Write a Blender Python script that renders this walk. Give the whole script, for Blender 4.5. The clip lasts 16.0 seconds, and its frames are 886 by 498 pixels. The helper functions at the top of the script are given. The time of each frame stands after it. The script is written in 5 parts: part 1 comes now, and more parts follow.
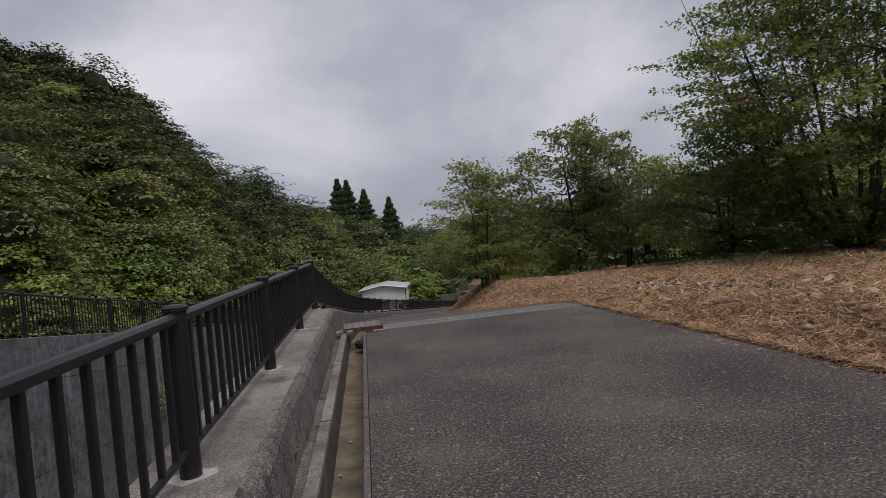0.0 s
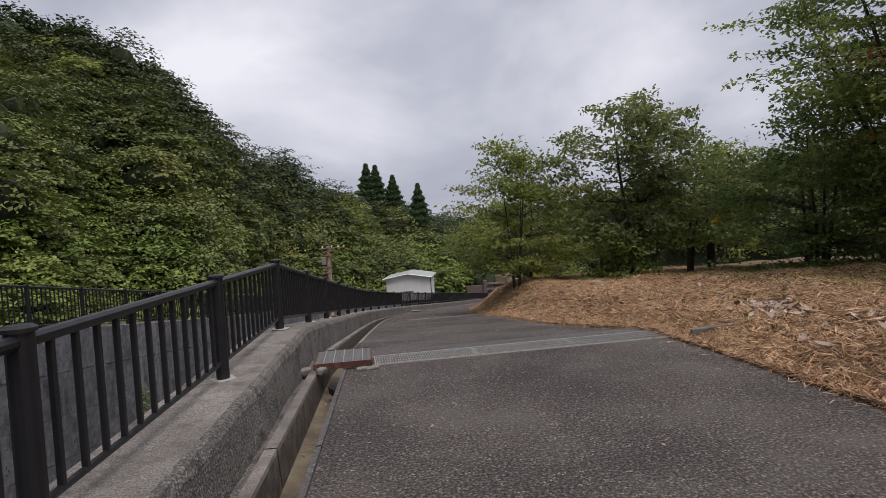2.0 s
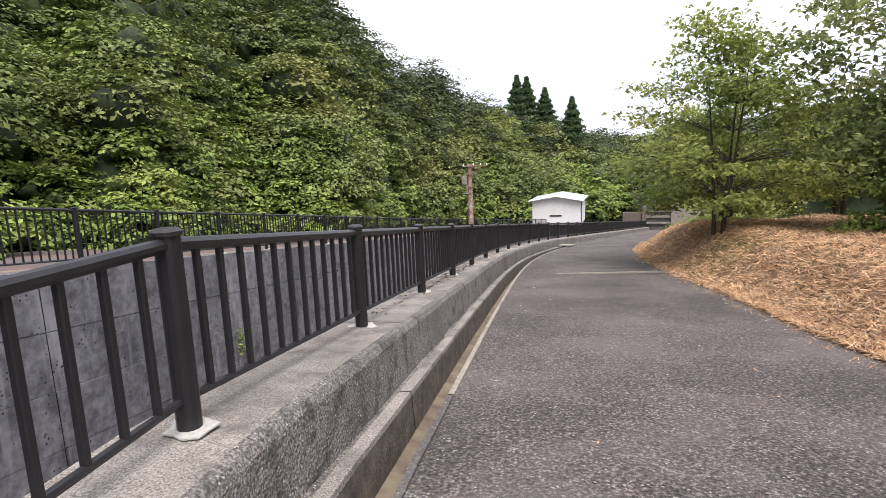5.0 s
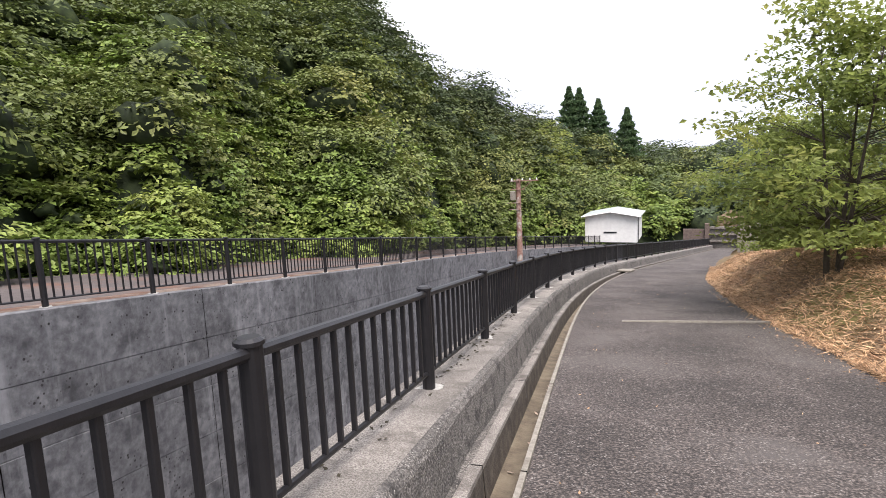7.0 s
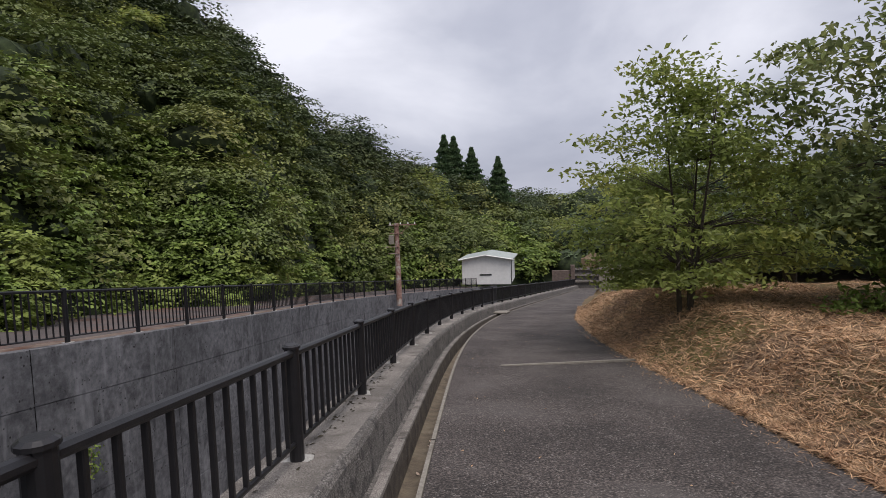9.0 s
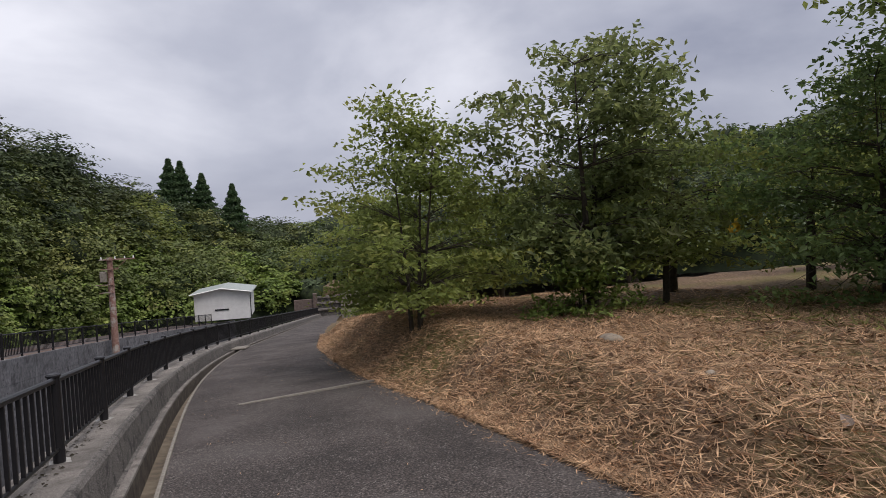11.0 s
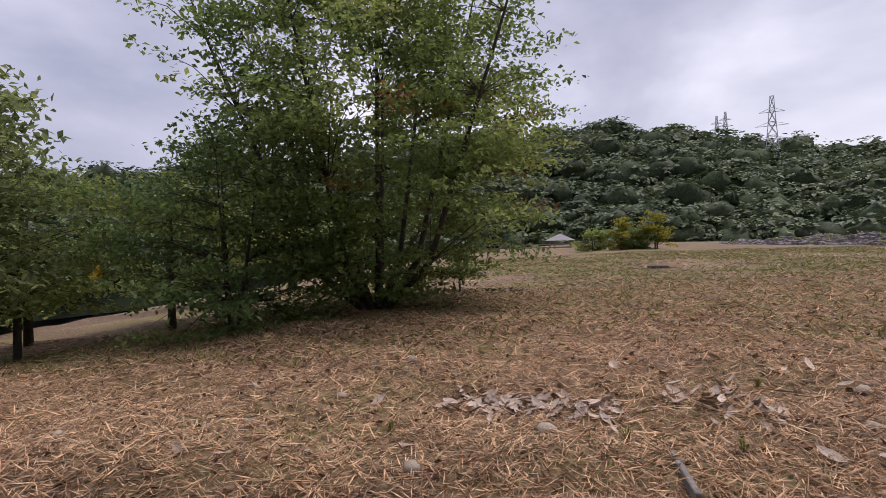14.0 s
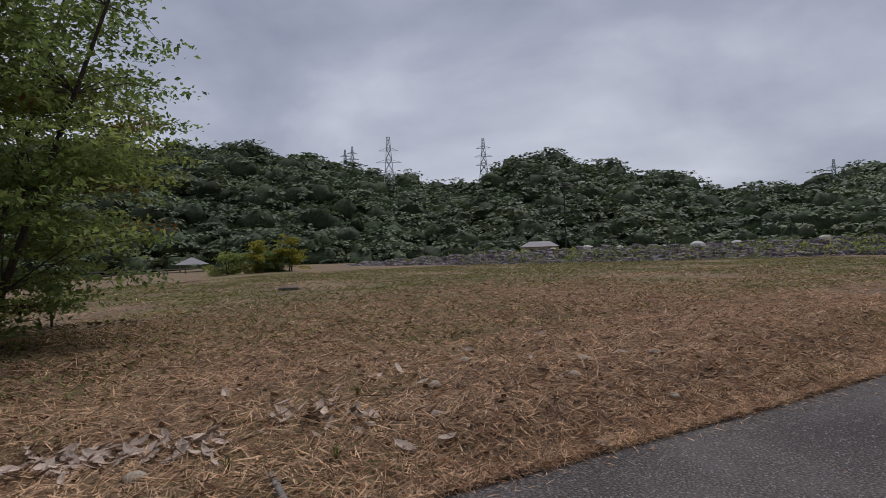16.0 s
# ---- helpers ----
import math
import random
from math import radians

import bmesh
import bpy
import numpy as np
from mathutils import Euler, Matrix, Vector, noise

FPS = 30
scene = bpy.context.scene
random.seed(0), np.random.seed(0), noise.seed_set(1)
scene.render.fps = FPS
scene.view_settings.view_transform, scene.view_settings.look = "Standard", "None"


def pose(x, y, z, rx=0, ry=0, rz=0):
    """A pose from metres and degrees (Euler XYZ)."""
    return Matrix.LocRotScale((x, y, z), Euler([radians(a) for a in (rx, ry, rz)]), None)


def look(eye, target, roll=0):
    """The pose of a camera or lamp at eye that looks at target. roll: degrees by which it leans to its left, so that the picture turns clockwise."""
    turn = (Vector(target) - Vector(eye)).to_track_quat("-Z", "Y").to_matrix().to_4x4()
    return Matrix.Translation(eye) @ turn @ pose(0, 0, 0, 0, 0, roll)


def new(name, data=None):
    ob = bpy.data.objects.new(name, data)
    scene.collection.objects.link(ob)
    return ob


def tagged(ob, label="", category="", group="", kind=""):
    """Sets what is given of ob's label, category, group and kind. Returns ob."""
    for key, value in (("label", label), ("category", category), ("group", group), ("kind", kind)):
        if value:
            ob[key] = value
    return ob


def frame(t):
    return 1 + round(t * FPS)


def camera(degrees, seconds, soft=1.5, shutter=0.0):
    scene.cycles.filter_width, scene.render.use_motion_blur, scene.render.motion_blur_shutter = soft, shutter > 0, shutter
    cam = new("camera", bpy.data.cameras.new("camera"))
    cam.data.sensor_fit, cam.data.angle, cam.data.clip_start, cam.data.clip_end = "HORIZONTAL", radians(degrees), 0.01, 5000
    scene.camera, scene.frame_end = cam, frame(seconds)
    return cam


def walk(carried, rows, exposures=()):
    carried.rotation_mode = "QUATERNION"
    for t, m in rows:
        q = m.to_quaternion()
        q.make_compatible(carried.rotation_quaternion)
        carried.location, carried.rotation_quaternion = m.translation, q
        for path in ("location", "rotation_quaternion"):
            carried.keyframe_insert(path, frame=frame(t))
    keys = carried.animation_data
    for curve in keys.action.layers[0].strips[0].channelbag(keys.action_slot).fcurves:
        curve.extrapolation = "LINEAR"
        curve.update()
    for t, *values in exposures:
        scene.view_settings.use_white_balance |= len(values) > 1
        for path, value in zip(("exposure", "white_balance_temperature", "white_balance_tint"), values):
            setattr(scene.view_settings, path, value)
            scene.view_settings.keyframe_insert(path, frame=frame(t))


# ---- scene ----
cam = camera(75.8, 16.0, soft=0.8)
PATH = [
    (0, (0.028, 0.009, 1.218), (0.303, 1.99, 1.173), -5.1),
    (0.5, (0.155, 0.529, 1.242), (0.591, 2.48, 1.212), -4.9),
    (1, (0.338, 1.195, 1.25), (0.79, 3.143, 1.217), -4.5),
    (1.5, (0.404, 1.881, 1.272), (0.743, 3.851, 1.223), -4.0),
    (2, (0.455, 2.598, 1.269), (0.628, 4.589, 1.19), -3.4),
    (2.5, (0.45, 3.305, 1.278), (0.485, 5.302, 1.175), -3.0),
    (3, (0.52, 4.088, 1.264), (0.436, 6.081, 1.122), -2.8),
    (3.5, (0.515, 4.791, 1.268), (0.315, 6.77, 1.066), -2.6),
    (4, (0.531, 5.498, 1.249), (0.26, 7.46, 0.972), -2.7),
    (4.2, (0.517, 5.752, 1.265), (0.237, 7.71, 0.966), -2.7),
    (6.3, (0.458, 8.508, 1.225), (-0.057, 10.409, 0.875), -2.5),
    (6.5, (0.421, 8.674, 1.264), (-0.11, 10.574, 0.931), -2.6),
    (7, (0.34, 8.964, 1.31), (-0.176, 10.874, 1.023), -2.6),
    (7.5, (0.321, 9.092, 1.321), (-0.092, 11.035, 1.092), -2.6),
    (8, (0.326, 9.076, 1.338), (0.074, 11.051, 1.15), -2.6),
    (8.2, (0.32, 9.131, 1.337), (0.073, 11.107, 1.152), -2.5),
    (10.3, (0.339, 9.263, 1.289), (0.784, 11.211, 1.212), -2.1),
    (10.5, (0.351, 9.264, 1.292), (0.882, 11.191, 1.215), -2.4),
    (11, (0.391, 9.168, 1.31), (1.17, 11.008, 1.221), -2.7),
    (11.5, (0.388, 9.04, 1.315), (1.438, 10.739, 1.214), -2.8),
    (12, (0.38, 8.918, 1.317), (1.674, 10.438, 1.198), -2.8),
    (12.5, (0.4, 8.917, 1.325), (1.939, 10.188, 1.202), -2.7),
    (13, (0.36, 8.875, 1.374), (2.108, 9.843, 1.294), -2.0),
    (13.5, (0.324, 8.829, 1.41), (2.208, 9.497, 1.36), -1.7),
    (14, (0.26, 8.802, 1.437), (2.232, 9.132, 1.407), -1.4),
    (14.5, (0.249, 8.764, 1.436), (2.249, 8.804, 1.415), -1.9),
    (15, (0.221, 8.754, 1.45), (2.202, 8.477, 1.438), -1.9),
    (15.5, (0.23, 8.663, 1.442), (2.144, 8.085, 1.441), -1.8),
    (16, (0.259, 8.556, 1.428), (2.06, 7.686, 1.443), -1.9),
]
EXPOSURES = [(0, -0.2, 6500, 15), (2, 0.1, 6500, 15), (3, 0.08, 6500, 15), (3.5, 0.35, 6500, 15), (4.2, 0.85, 6520, 15), (5, 1.35, 6520, 15), (7, 1.42, 6520, 15), (7.5, 0.7, 6500, 15),
             (8.2, 0.3, 6450, 15), (10.3, 0.1, 6400, 15), (12, 0.25, 6400, 17), (13, 0.5, 6300, 22), (14.5, 0.4, 6300, 22), (15.3, 0.15, 6450, 18), (16, -0.22, 6050, 15)]
walk(cam, [(t, look(eye, target, roll)) for t, eye, target, roll in PATH], EXPOSURES)

# ---------------------------------------------------------------- world and sun
SUN_AZ, SUN_EL = radians(150), radians(64)
world = bpy.data.worlds.new("overcast_sky")
scene.world = world
world.use_nodes = True


def node(nt, kind, **kw):
    n = nt.nodes.new(kind)
    for k, v in kw.items():
        n.inputs[k.replace("_", " ")].default_value = v
    return n


def build_world():
    nt = world.node_tree
    nt.nodes.clear()
    out = nt.nodes.new("ShaderNodeOutputWorld")
    bg = nt.nodes.new("ShaderNodeBackground")
    sky = nt.nodes.new("ShaderNodeTexSky")
    sky.sky_type, sky.sun_disc, sky.sun_elevation, sky.sun_rotation = "NISHITA", False, SUN_EL, SUN_AZ
    sky.dust_density = 3.0
    scale = nt.nodes.new("ShaderNodeVectorMath")
    scale.operation = "SCALE"
    scale.inputs["Scale"].default_value = 0.055
    nt.links.new(sky.outputs[0], scale.inputs[0])
    co = nt.nodes.new("ShaderNodeTexCoord")
    mp = nt.nodes.new("ShaderNodeMapping")
    mp.inputs["Scale"].default_value = (1.0, 1.0, 2.0)
    nt.links.new(co.outputs["Generated"], mp.inputs[0])
    n1 = node(nt, "ShaderNodeTexNoise", Scale=1.9, Detail=6.0, Roughness=0.5, Distortion=0.25)
    nt.links.new(mp.outputs[0], n1.inputs["Vector"])
    ramp = nt.nodes.new("ShaderNodeValToRGB")
    e = ramp.color_ramp.elements
    e[0].position, e[0].color = 0.32, (0.30, 0.325, 0.40, 1)
    e[1].position, e[1].color = 0.72, (0.80, 0.82, 0.86, 1)
    m = ramp.color_ramp.elements.new(0.5)
    m.color = (0.47, 0.495, 0.56, 1)
    nt.links.new(n1.outputs["Fac"], ramp.inputs[0])
    mix = nt.nodes.new("ShaderNodeMix")
    mix.data_type = "RGBA"
    mix.inputs["Factor"].default_value = 0.88
    nt.links.new(scale.outputs[0], mix.inputs["A"])
    nt.links.new(ramp.outputs[0], mix.inputs["B"])
    # the cloud is thinner, and so brighter, down the valley
    dot = nt.nodes.new("ShaderNodeVectorMath")
    dot.operation = "DOT_PRODUCT"
    dot.inputs[1].default_value = (-0.12, 0.858, 0.5)
    nt.links.new(co.outputs["Generated"], dot.inputs[0])
    glow = node(nt, "ShaderNodeMapRange", From_Min=-0.6, From_Max=1.0, To_Min=0.95, To_Max=1.10)
    nt.links.new(dot.outputs["Value"], glow.inputs[0])
    nt.links.new(mix.outputs["Result"], bg.inputs["Color"])
    nt.links.new(glow.outputs[0], bg.inputs["Strength"])
    nt.links.new(bg.outputs[0], out.inputs[0])


build_world()
sun = new("sun", bpy.data.lights.new("sun", "SUN"))
sun.data.energy, sun.data.angle, sun.data.color = 2.2, radians(36), (1.0, 0.95, 0.88)
sun.matrix_world = look((0, 0, 30), (-math.sin(SUN_AZ) * math.cos(SUN_EL), -math.cos(SUN_AZ) * math.cos(SUN_EL), 30 - math.sin(SUN_EL)))

# ---------------------------------------------------------------- materials


def material(name, stops, scale=8.0, detail=6.0, rough=0.85, bump=0.2, bump_scale=None, metal=0.0, big=0.0, big_scale=0.6, speck=None,
             island=0.0, obrand=0.0, spec=0.5, through_light=0.0, stain=None, streak=None, lo=0.3, hi=0.7):
    """A procedural surface: colour stops over a noise, a larger noise that varies the value, specks, random value per piece, bump."""
    mat = bpy.data.materials.new(name)
    mat.use_nodes = True
    nt = mat.node_tree
    b = nt.nodes["Principled BSDF"]
    b.inputs["Metallic"].default_value = metal
    b.inputs["Roughness"].default_value = rough
    b.inputs["Specular IOR Level"].default_value = spec
    co = nt.nodes.new("ShaderNodeTexCoord")
    n1 = node(nt, "ShaderNodeTexNoise", Scale=scale, Detail=detail, Roughness=0.6)
    nt.links.new(co.outputs["Object"], n1.inputs["Vector"])
    ramp = nt.nodes.new("ShaderNodeValToRGB")
    els = ramp.color_ramp.elements
    els[0].position, els[0].color = lo, (*stops[0], 1)
    els[1].position, els[1].color = hi, (*stops[-1], 1)
    for i, c in enumerate(stops[1:-1]):
        els.new(lo + (hi - lo) * (i + 1) / (len(stops) - 1)).color = (*c, 1)
    nt.links.new(n1.outputs["Fac"], ramp.inputs[0])
    col = ramp.outputs[0]

    def mixed(fac, a, c2, blend="MIX"):
        mx = nt.nodes.new("ShaderNodeMix")
        mx.data_type, mx.blend_type = "RGBA", blend
        if isinstance(fac, float):
            mx.inputs["Factor"].default_value = fac
        else:
            nt.links.new(fac, mx.inputs["Factor"])
        nt.links.new(a, mx.inputs["A"])
        if isinstance(c2, tuple):
            mx.inputs["B"].default_value = (*c2, 1)
        else:
            nt.links.new(c2, mx.inputs["B"])
        return mx.outputs["Result"]

    if big:
        n2 = node(nt, "ShaderNodeTexNoise", Scale=big_scale, Detail=3.0)
        nt.links.new(co.outputs["Object"], n2.inputs["Vector"])
        mr = node(nt, "ShaderNodeMapRange", From_Min=0.3, From_Max=0.7, To_Min=1 - big, To_Max=1 + big)
        nt.links.new(n2.outputs["Fac"], mr.inputs[0])
        hs = nt.nodes.new("ShaderNodeHueSaturation")
        nt.links.new(mr.outputs[0], hs.inputs["Value"])
        nt.links.new(col, hs.inputs["Color"])
        col = hs.outputs[0]
    if stain:
        colour, sc, lo3, hi3 = stain
        n3 = node(nt, "ShaderNodeTexNoise", Scale=sc, Detail=8.0, Roughness=0.65)
        nt.links.new(co.outputs["Object"], n3.inputs["Vector"])
        mr = node(nt, "ShaderNodeMapRange", From_Min=lo3, From_Max=hi3, To_Min=0.0, To_Max=1.0)
        nt.links.new(n3.outputs["Fac"], mr.inputs[0])
        col = mixed(mr.outputs[0], col, colour)
    if streak:
        mp = nt.nodes.new("ShaderNodeMapping")
        mp.inputs["Scale"].default_value = (1.0, 1.0, 0.12)
        nt.links.new(co.outputs["Object"], mp.inputs[0])
        n5 = node(nt, "ShaderNodeTexNoise", Scale=2.6, Detail=6.0, Roughness=0.6)
        nt.links.new(mp.outputs[0], n5.inputs["Vector"])
        mr = node(nt, "ShaderNodeMapRange", From_Min=0.56, From_Max=0.72, To_Min=0.0, To_Max=0.75)
        nt.links.new(n5.outputs["Fac"], mr.inputs[0])
        col = mixed(mr.outputs[0], col, streak)
    if speck:
        colour, sc, size = speck
        v = node(nt, "ShaderNodeTexVoronoi", Scale=sc)
        nt.links.new(co.outputs["Object"], v.inputs["Vector"])
        mr = node(nt, "ShaderNodeMapRange", From_Min=size, From_Max=size * 0.6, To_Min=0.0, To_Max=1.0)
        nt.links.new(v.outputs["Distance"], mr.inputs[0])
        wn = node(nt, "ShaderNodeTexNoise", Scale=sc * 0.31, Detail=2.0)
        nt.links.new(co.outputs["Object"], wn.inputs["Vector"])
        th = node(nt, "ShaderNodeMapRange", From_Min=0.5, From_Max=0.62, To_Min=0.0, To_Max=1.0)
        nt.links.new(wn.outputs["Fac"], th.inputs[0])
        mu = nt.nodes.new("ShaderNodeMath")
        mu.operation = "MULTIPLY"
        nt.links.new(mr.outputs[0], mu.inputs[0])
        nt.links.new(th.outputs[0], mu.inputs[1])
        col = mixed(mu.outputs[0], col, colour)
    for amount, source in ((island, "island"), (obrand, "object")):
        if amount:
            src = nt.nodes.new("ShaderNodeNewGeometry").outputs["Random Per Island"] if source == "island" else nt.nodes.new("ShaderNodeObjectInfo").outputs["Random"]
            mr = node(nt, "ShaderNodeMapRange", From_Min=0.0, From_Max=1.0, To_Min=1 - amount, To_Max=1 + amount)
            nt.links.new(src, mr.inputs[0])
            hs = nt.nodes.new("ShaderNodeHueSaturation")
            nt.links.new(mr.outputs[0], hs.inputs["Value"])
            nt.links.new(col, hs.inputs["Color"])
            col = hs.outputs[0]
    nt.links.new(col, b.inputs["Base Color"])
    if bump:
        n4 = node(nt, "ShaderNodeTexNoise", Scale=bump_scale or scale * 6, Detail=5.0)
        nt.links.new(co.outputs["Object"], n4.inputs["Vector"])
        bp = nt.nodes.new("ShaderNodeBump")
        bp.inputs["Strength"].default_value = bump
        bp.inputs["Distance"].default_value = 0.02
        nt.links.new(n4.outputs["Fac"], bp.inputs["Height"])
        nt.links.new(bp.outputs[0], b.inputs["Normal"])
    if through_light:
        tr = nt.nodes.new("ShaderNodeBsdfTranslucent")
        nt.links.new(col, tr.inputs["Color"])
        ms = nt.nodes.new("ShaderNodeMixShader")
        ms.inputs[0].default_value = through_light
        out = nt.nodes["Material Output"]
        nt.links.new(b.outputs[0], ms.inputs[1])
        nt.links.new(tr.outputs[0], ms.inputs[2])
        nt.links.new(ms.outputs[0], out.inputs[0])
    return mat


ASPHALT = material("asphalt", [(0.012, 0.010, 0.010), (0.064, 0.053, 0.048), (0.215, 0.180, 0.160)], scale=55, lo=0.35, hi=0.68, rough=0.9, bump=0.6, bump_scale=120, big=0.38, big_scale=0.9,
                   speck=((0.27, 0.245, 0.225), 48, 0.36), stain=((0.098, 0.087, 0.081), 0.9, 0.5, 0.74))
APRON = material("worn_dark_concrete", [(0.06, 0.054, 0.052), (0.10, 0.092, 0.088), (0.16, 0.148, 0.14)], scale=55, rough=0.92, bump=0.6, bump_scale=140, big=0.2, speck=((0.3, 0.285, 0.27), 40, 0.3))
CONCRETE = material("old_concrete", [(0.105, 0.092, 0.081), (0.215, 0.195, 0.176), (0.34, 0.315, 0.283)], scale=120, lo=0.36, hi=0.64, rough=0.92, bump=0.5, bump_scale=110, big=0.32, big_scale=1.6,
                    stain=((0.090, 0.078, 0.068), 3.5, 0.49, 0.68), speck=((0.08, 0.073, 0.066), 85, 0.34))
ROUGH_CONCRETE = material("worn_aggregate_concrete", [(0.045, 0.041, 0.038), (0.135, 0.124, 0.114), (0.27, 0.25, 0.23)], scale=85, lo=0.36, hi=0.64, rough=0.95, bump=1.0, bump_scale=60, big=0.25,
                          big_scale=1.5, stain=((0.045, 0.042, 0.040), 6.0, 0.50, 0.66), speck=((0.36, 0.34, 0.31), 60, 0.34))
WALL_CONCRETE = material("weathered_wall_concrete", [(0.085, 0.085, 0.092), (0.145, 0.144, 0.152), (0.215, 0.213, 0.220)], scale=7.0, rough=0.9, bump=0.25, bump_scale=30, big=0.25, big_scale=0.35,
                         stain=((0.05, 0.049, 0.053), 1.8, 0.5, 0.68), speck=((0.02, 0.018, 0.018), 11, 0.27), streak=(0.30, 0.30, 0.31))
LIP = material("pale_gutter_concrete", [(0.19, 0.17, 0.14), (0.31, 0.285, 0.245)], scale=25, rough=0.9, bump=0.4, stain=((0.12, 0.10, 0.08), 4, 0.55, 0.7))
SILT = material("damp_gutter_silt", [(0.075, 0.058, 0.040), (0.14, 0.112, 0.078), (0.20, 0.168, 0.12)], scale=5, rough=0.9, bump=0.4, bump_scale=50)
PAVING = material("far_pavement", [(0.075, 0.062, 0.060), (0.13, 0.11, 0.105)], scale=9, rough=0.9, bump=0.3, big=0.3, big_scale=0.3, stain=((0.15, 0.075, 0.05), 0.6, 0.50, 0.66))
VERGE = material("leaf_strewn_coping", [(0.15, 0.10, 0.075), (0.28, 0.225, 0.18)], scale=7, rough=0.9, bump=0.3, stain=((0.13, 0.062, 0.04), 1.3, 0.48, 0.62))
GATE_BROWN = material("brown_stained_pillar", [(0.10, 0.07, 0.06), (0.18, 0.14, 0.12)], scale=5, rough=0.9, bump=0.3)
FENCE_PAINT = material("black_brown_fence_paint", [(0.010, 0.010, 0.012), (0.018, 0.017, 0.019)], scale=12, rough=0.42, bump=0.05, spec=0.45, big=0.2)
CEMENT_PATCH = material("cement_patch", [(0.33, 0.32, 0.30), (0.5, 0.49, 0.46)], scale=40, rough=0.9, bump=0.5)
GALV = material("galvanised_steel", [(0.27, 0.265, 0.255), (0.42, 0.415, 0.405)], scale=30, rough=0.5, metal=0.5, bump=0.1, stain=((0.20, 0.10, 0.06), 3.0, 0.55, 0.72))
RUST = material("rusty_angle_steel", [(0.055, 0.022, 0.016), (0.11, 0.042, 0.03), (0.17, 0.09, 0.06)], scale=14, rough=0.8, metal=0.2, bump=0.3)
BROWN_CONCRETE = material("dark_brown_concrete", [(0.035, 0.028, 0.022), (0.075, 0.06, 0.047), (0.13, 0.108, 0.085)], scale=9, rough=0.9, bump=0.4, bump_scale=50)
# near black for the drain's painted shade, the wall joints and the dirt clod
DARK = material("dark_gap_shade_and_soil", [(0.015, 0.013, 0.011), (0.04, 0.034, 0.028)], scale=8, rough=0.95)
MEADOW = material("mown_dry_meadow", [(0.050, 0.030, 0.020), (0.165, 0.102, 0.060), (0.33, 0.225, 0.132)], scale=16, rough=0.95, bump=0.9, bump_scale=60, big=0.28, big_scale=0.5,
                  stain=((0.140, 0.122, 0.036), 0.30, 0.46, 0.64))
STRAW = material("dry_straw", [(0.27, 0.150, 0.082), (0.58, 0.392, 0.230)], scale=5, rough=0.8, bump=0, island=0.75, through_light=0.1)
GREEN_BLADE = material("green_grass_blade", [(0.110, 0.118, 0.027), (0.215, 0.200, 0.048)], scale=2, rough=0.7, bump=0, island=0.3, through_light=0.2)
DEAD_LEAF = material("dead_leaf", [(0.26, 0.19, 0.145), (0.50, 0.40, 0.32)], scale=9, rough=0.8, bump=0.1, obrand=0.35)
LITTER = material("brown_leaf_litter", [(0.10, 0.055, 0.032), (0.24, 0.145, 0.085)], scale=3, rough=0.85, bump=0, island=0.4)
STONE = material("field_stone", [(0.25, 0.20, 0.15), (0.42, 0.36, 0.28)], scale=18, rough=0.85, bump=0.4, obrand=0.2)
TIMBER = material("grey_weathered_board", [(0.10, 0.09, 0.08), (0.22, 0.2, 0.175)], scale=20, rough=0.9, bump=0.4)
BARK = material("dark_bark", [(0.035, 0.027, 0.02), (0.085, 0.068, 0.052)], scale=14, rough=0.95, bump=0.8, bump_scale=40)


def leaf_material(name, dark, mid, light, big_scale=0.5, glow=0.58):
    return material(name, [dark, mid, light], scale=big_scale, detail=4.0, rough=0.55, bump=0, island=0.38, spec=0.35, through_light=glow)


LEAF_BIG = leaf_material("broad_green_leaf", (0.125, 0.180, 0.055), (0.192, 0.252, 0.072), (0.290, 0.312, 0.088))
LEAF_MID = leaf_material("yellowing_green_leaf", (0.165, 0.214, 0.063), (0.250, 0.298, 0.080), (0.345, 0.330, 0.092))
LEAF_NUT = leaf_material("long_green_leaf", (0.135, 0.175, 0.070), (0.200, 0.240, 0.092), (0.280, 0.285, 0.105))
LEAF_DARK = leaf_material("dark_evergreen_leaf", (0.128, 0.188, 0.068), (0.180, 0.255, 0.087), (0.245, 0.305, 0.104))
LEAF_YELLOW = leaf_material("yellow_bush_leaf", (0.20, 0.21, 0.03), (0.30, 0.28, 0.04), (0.38, 0.33, 0.055))
LEAF_HILL = leaf_material("hillside_leaf", (0.082, 0.115, 0.038), (0.145, 0.180, 0.052), (0.235, 0.235, 0.070), 0.13, glow=0.22)
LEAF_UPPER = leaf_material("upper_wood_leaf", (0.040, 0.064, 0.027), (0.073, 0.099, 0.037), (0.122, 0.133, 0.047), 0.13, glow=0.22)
LEAF_KUDZU = leaf_material("vine_leaf", (0.125, 0.185, 0.040), (0.185, 0.255, 0.055), (0.270, 0.300, 0.080), 0.35, glow=0.22)
# base colour lightened to stand in for haze over the far ridge
LEAF_FAR = leaf_material("far_wood_leaf", (0.054, 0.082, 0.042), (0.088, 0.122, 0.055), (0.138, 0.158, 0.066), 0.06, glow=0.22)
LEAF_RED = leaf_material("reddening_leaf", (0.10, 0.055, 0.022), (0.15, 0.080, 0.028), (0.20, 0.13, 0.035))
CEDAR = leaf_material("cedar_needle", (0.053, 0.093, 0.046), (0.085, 0.141, 0.063), (0.133, 0.186, 0.080))
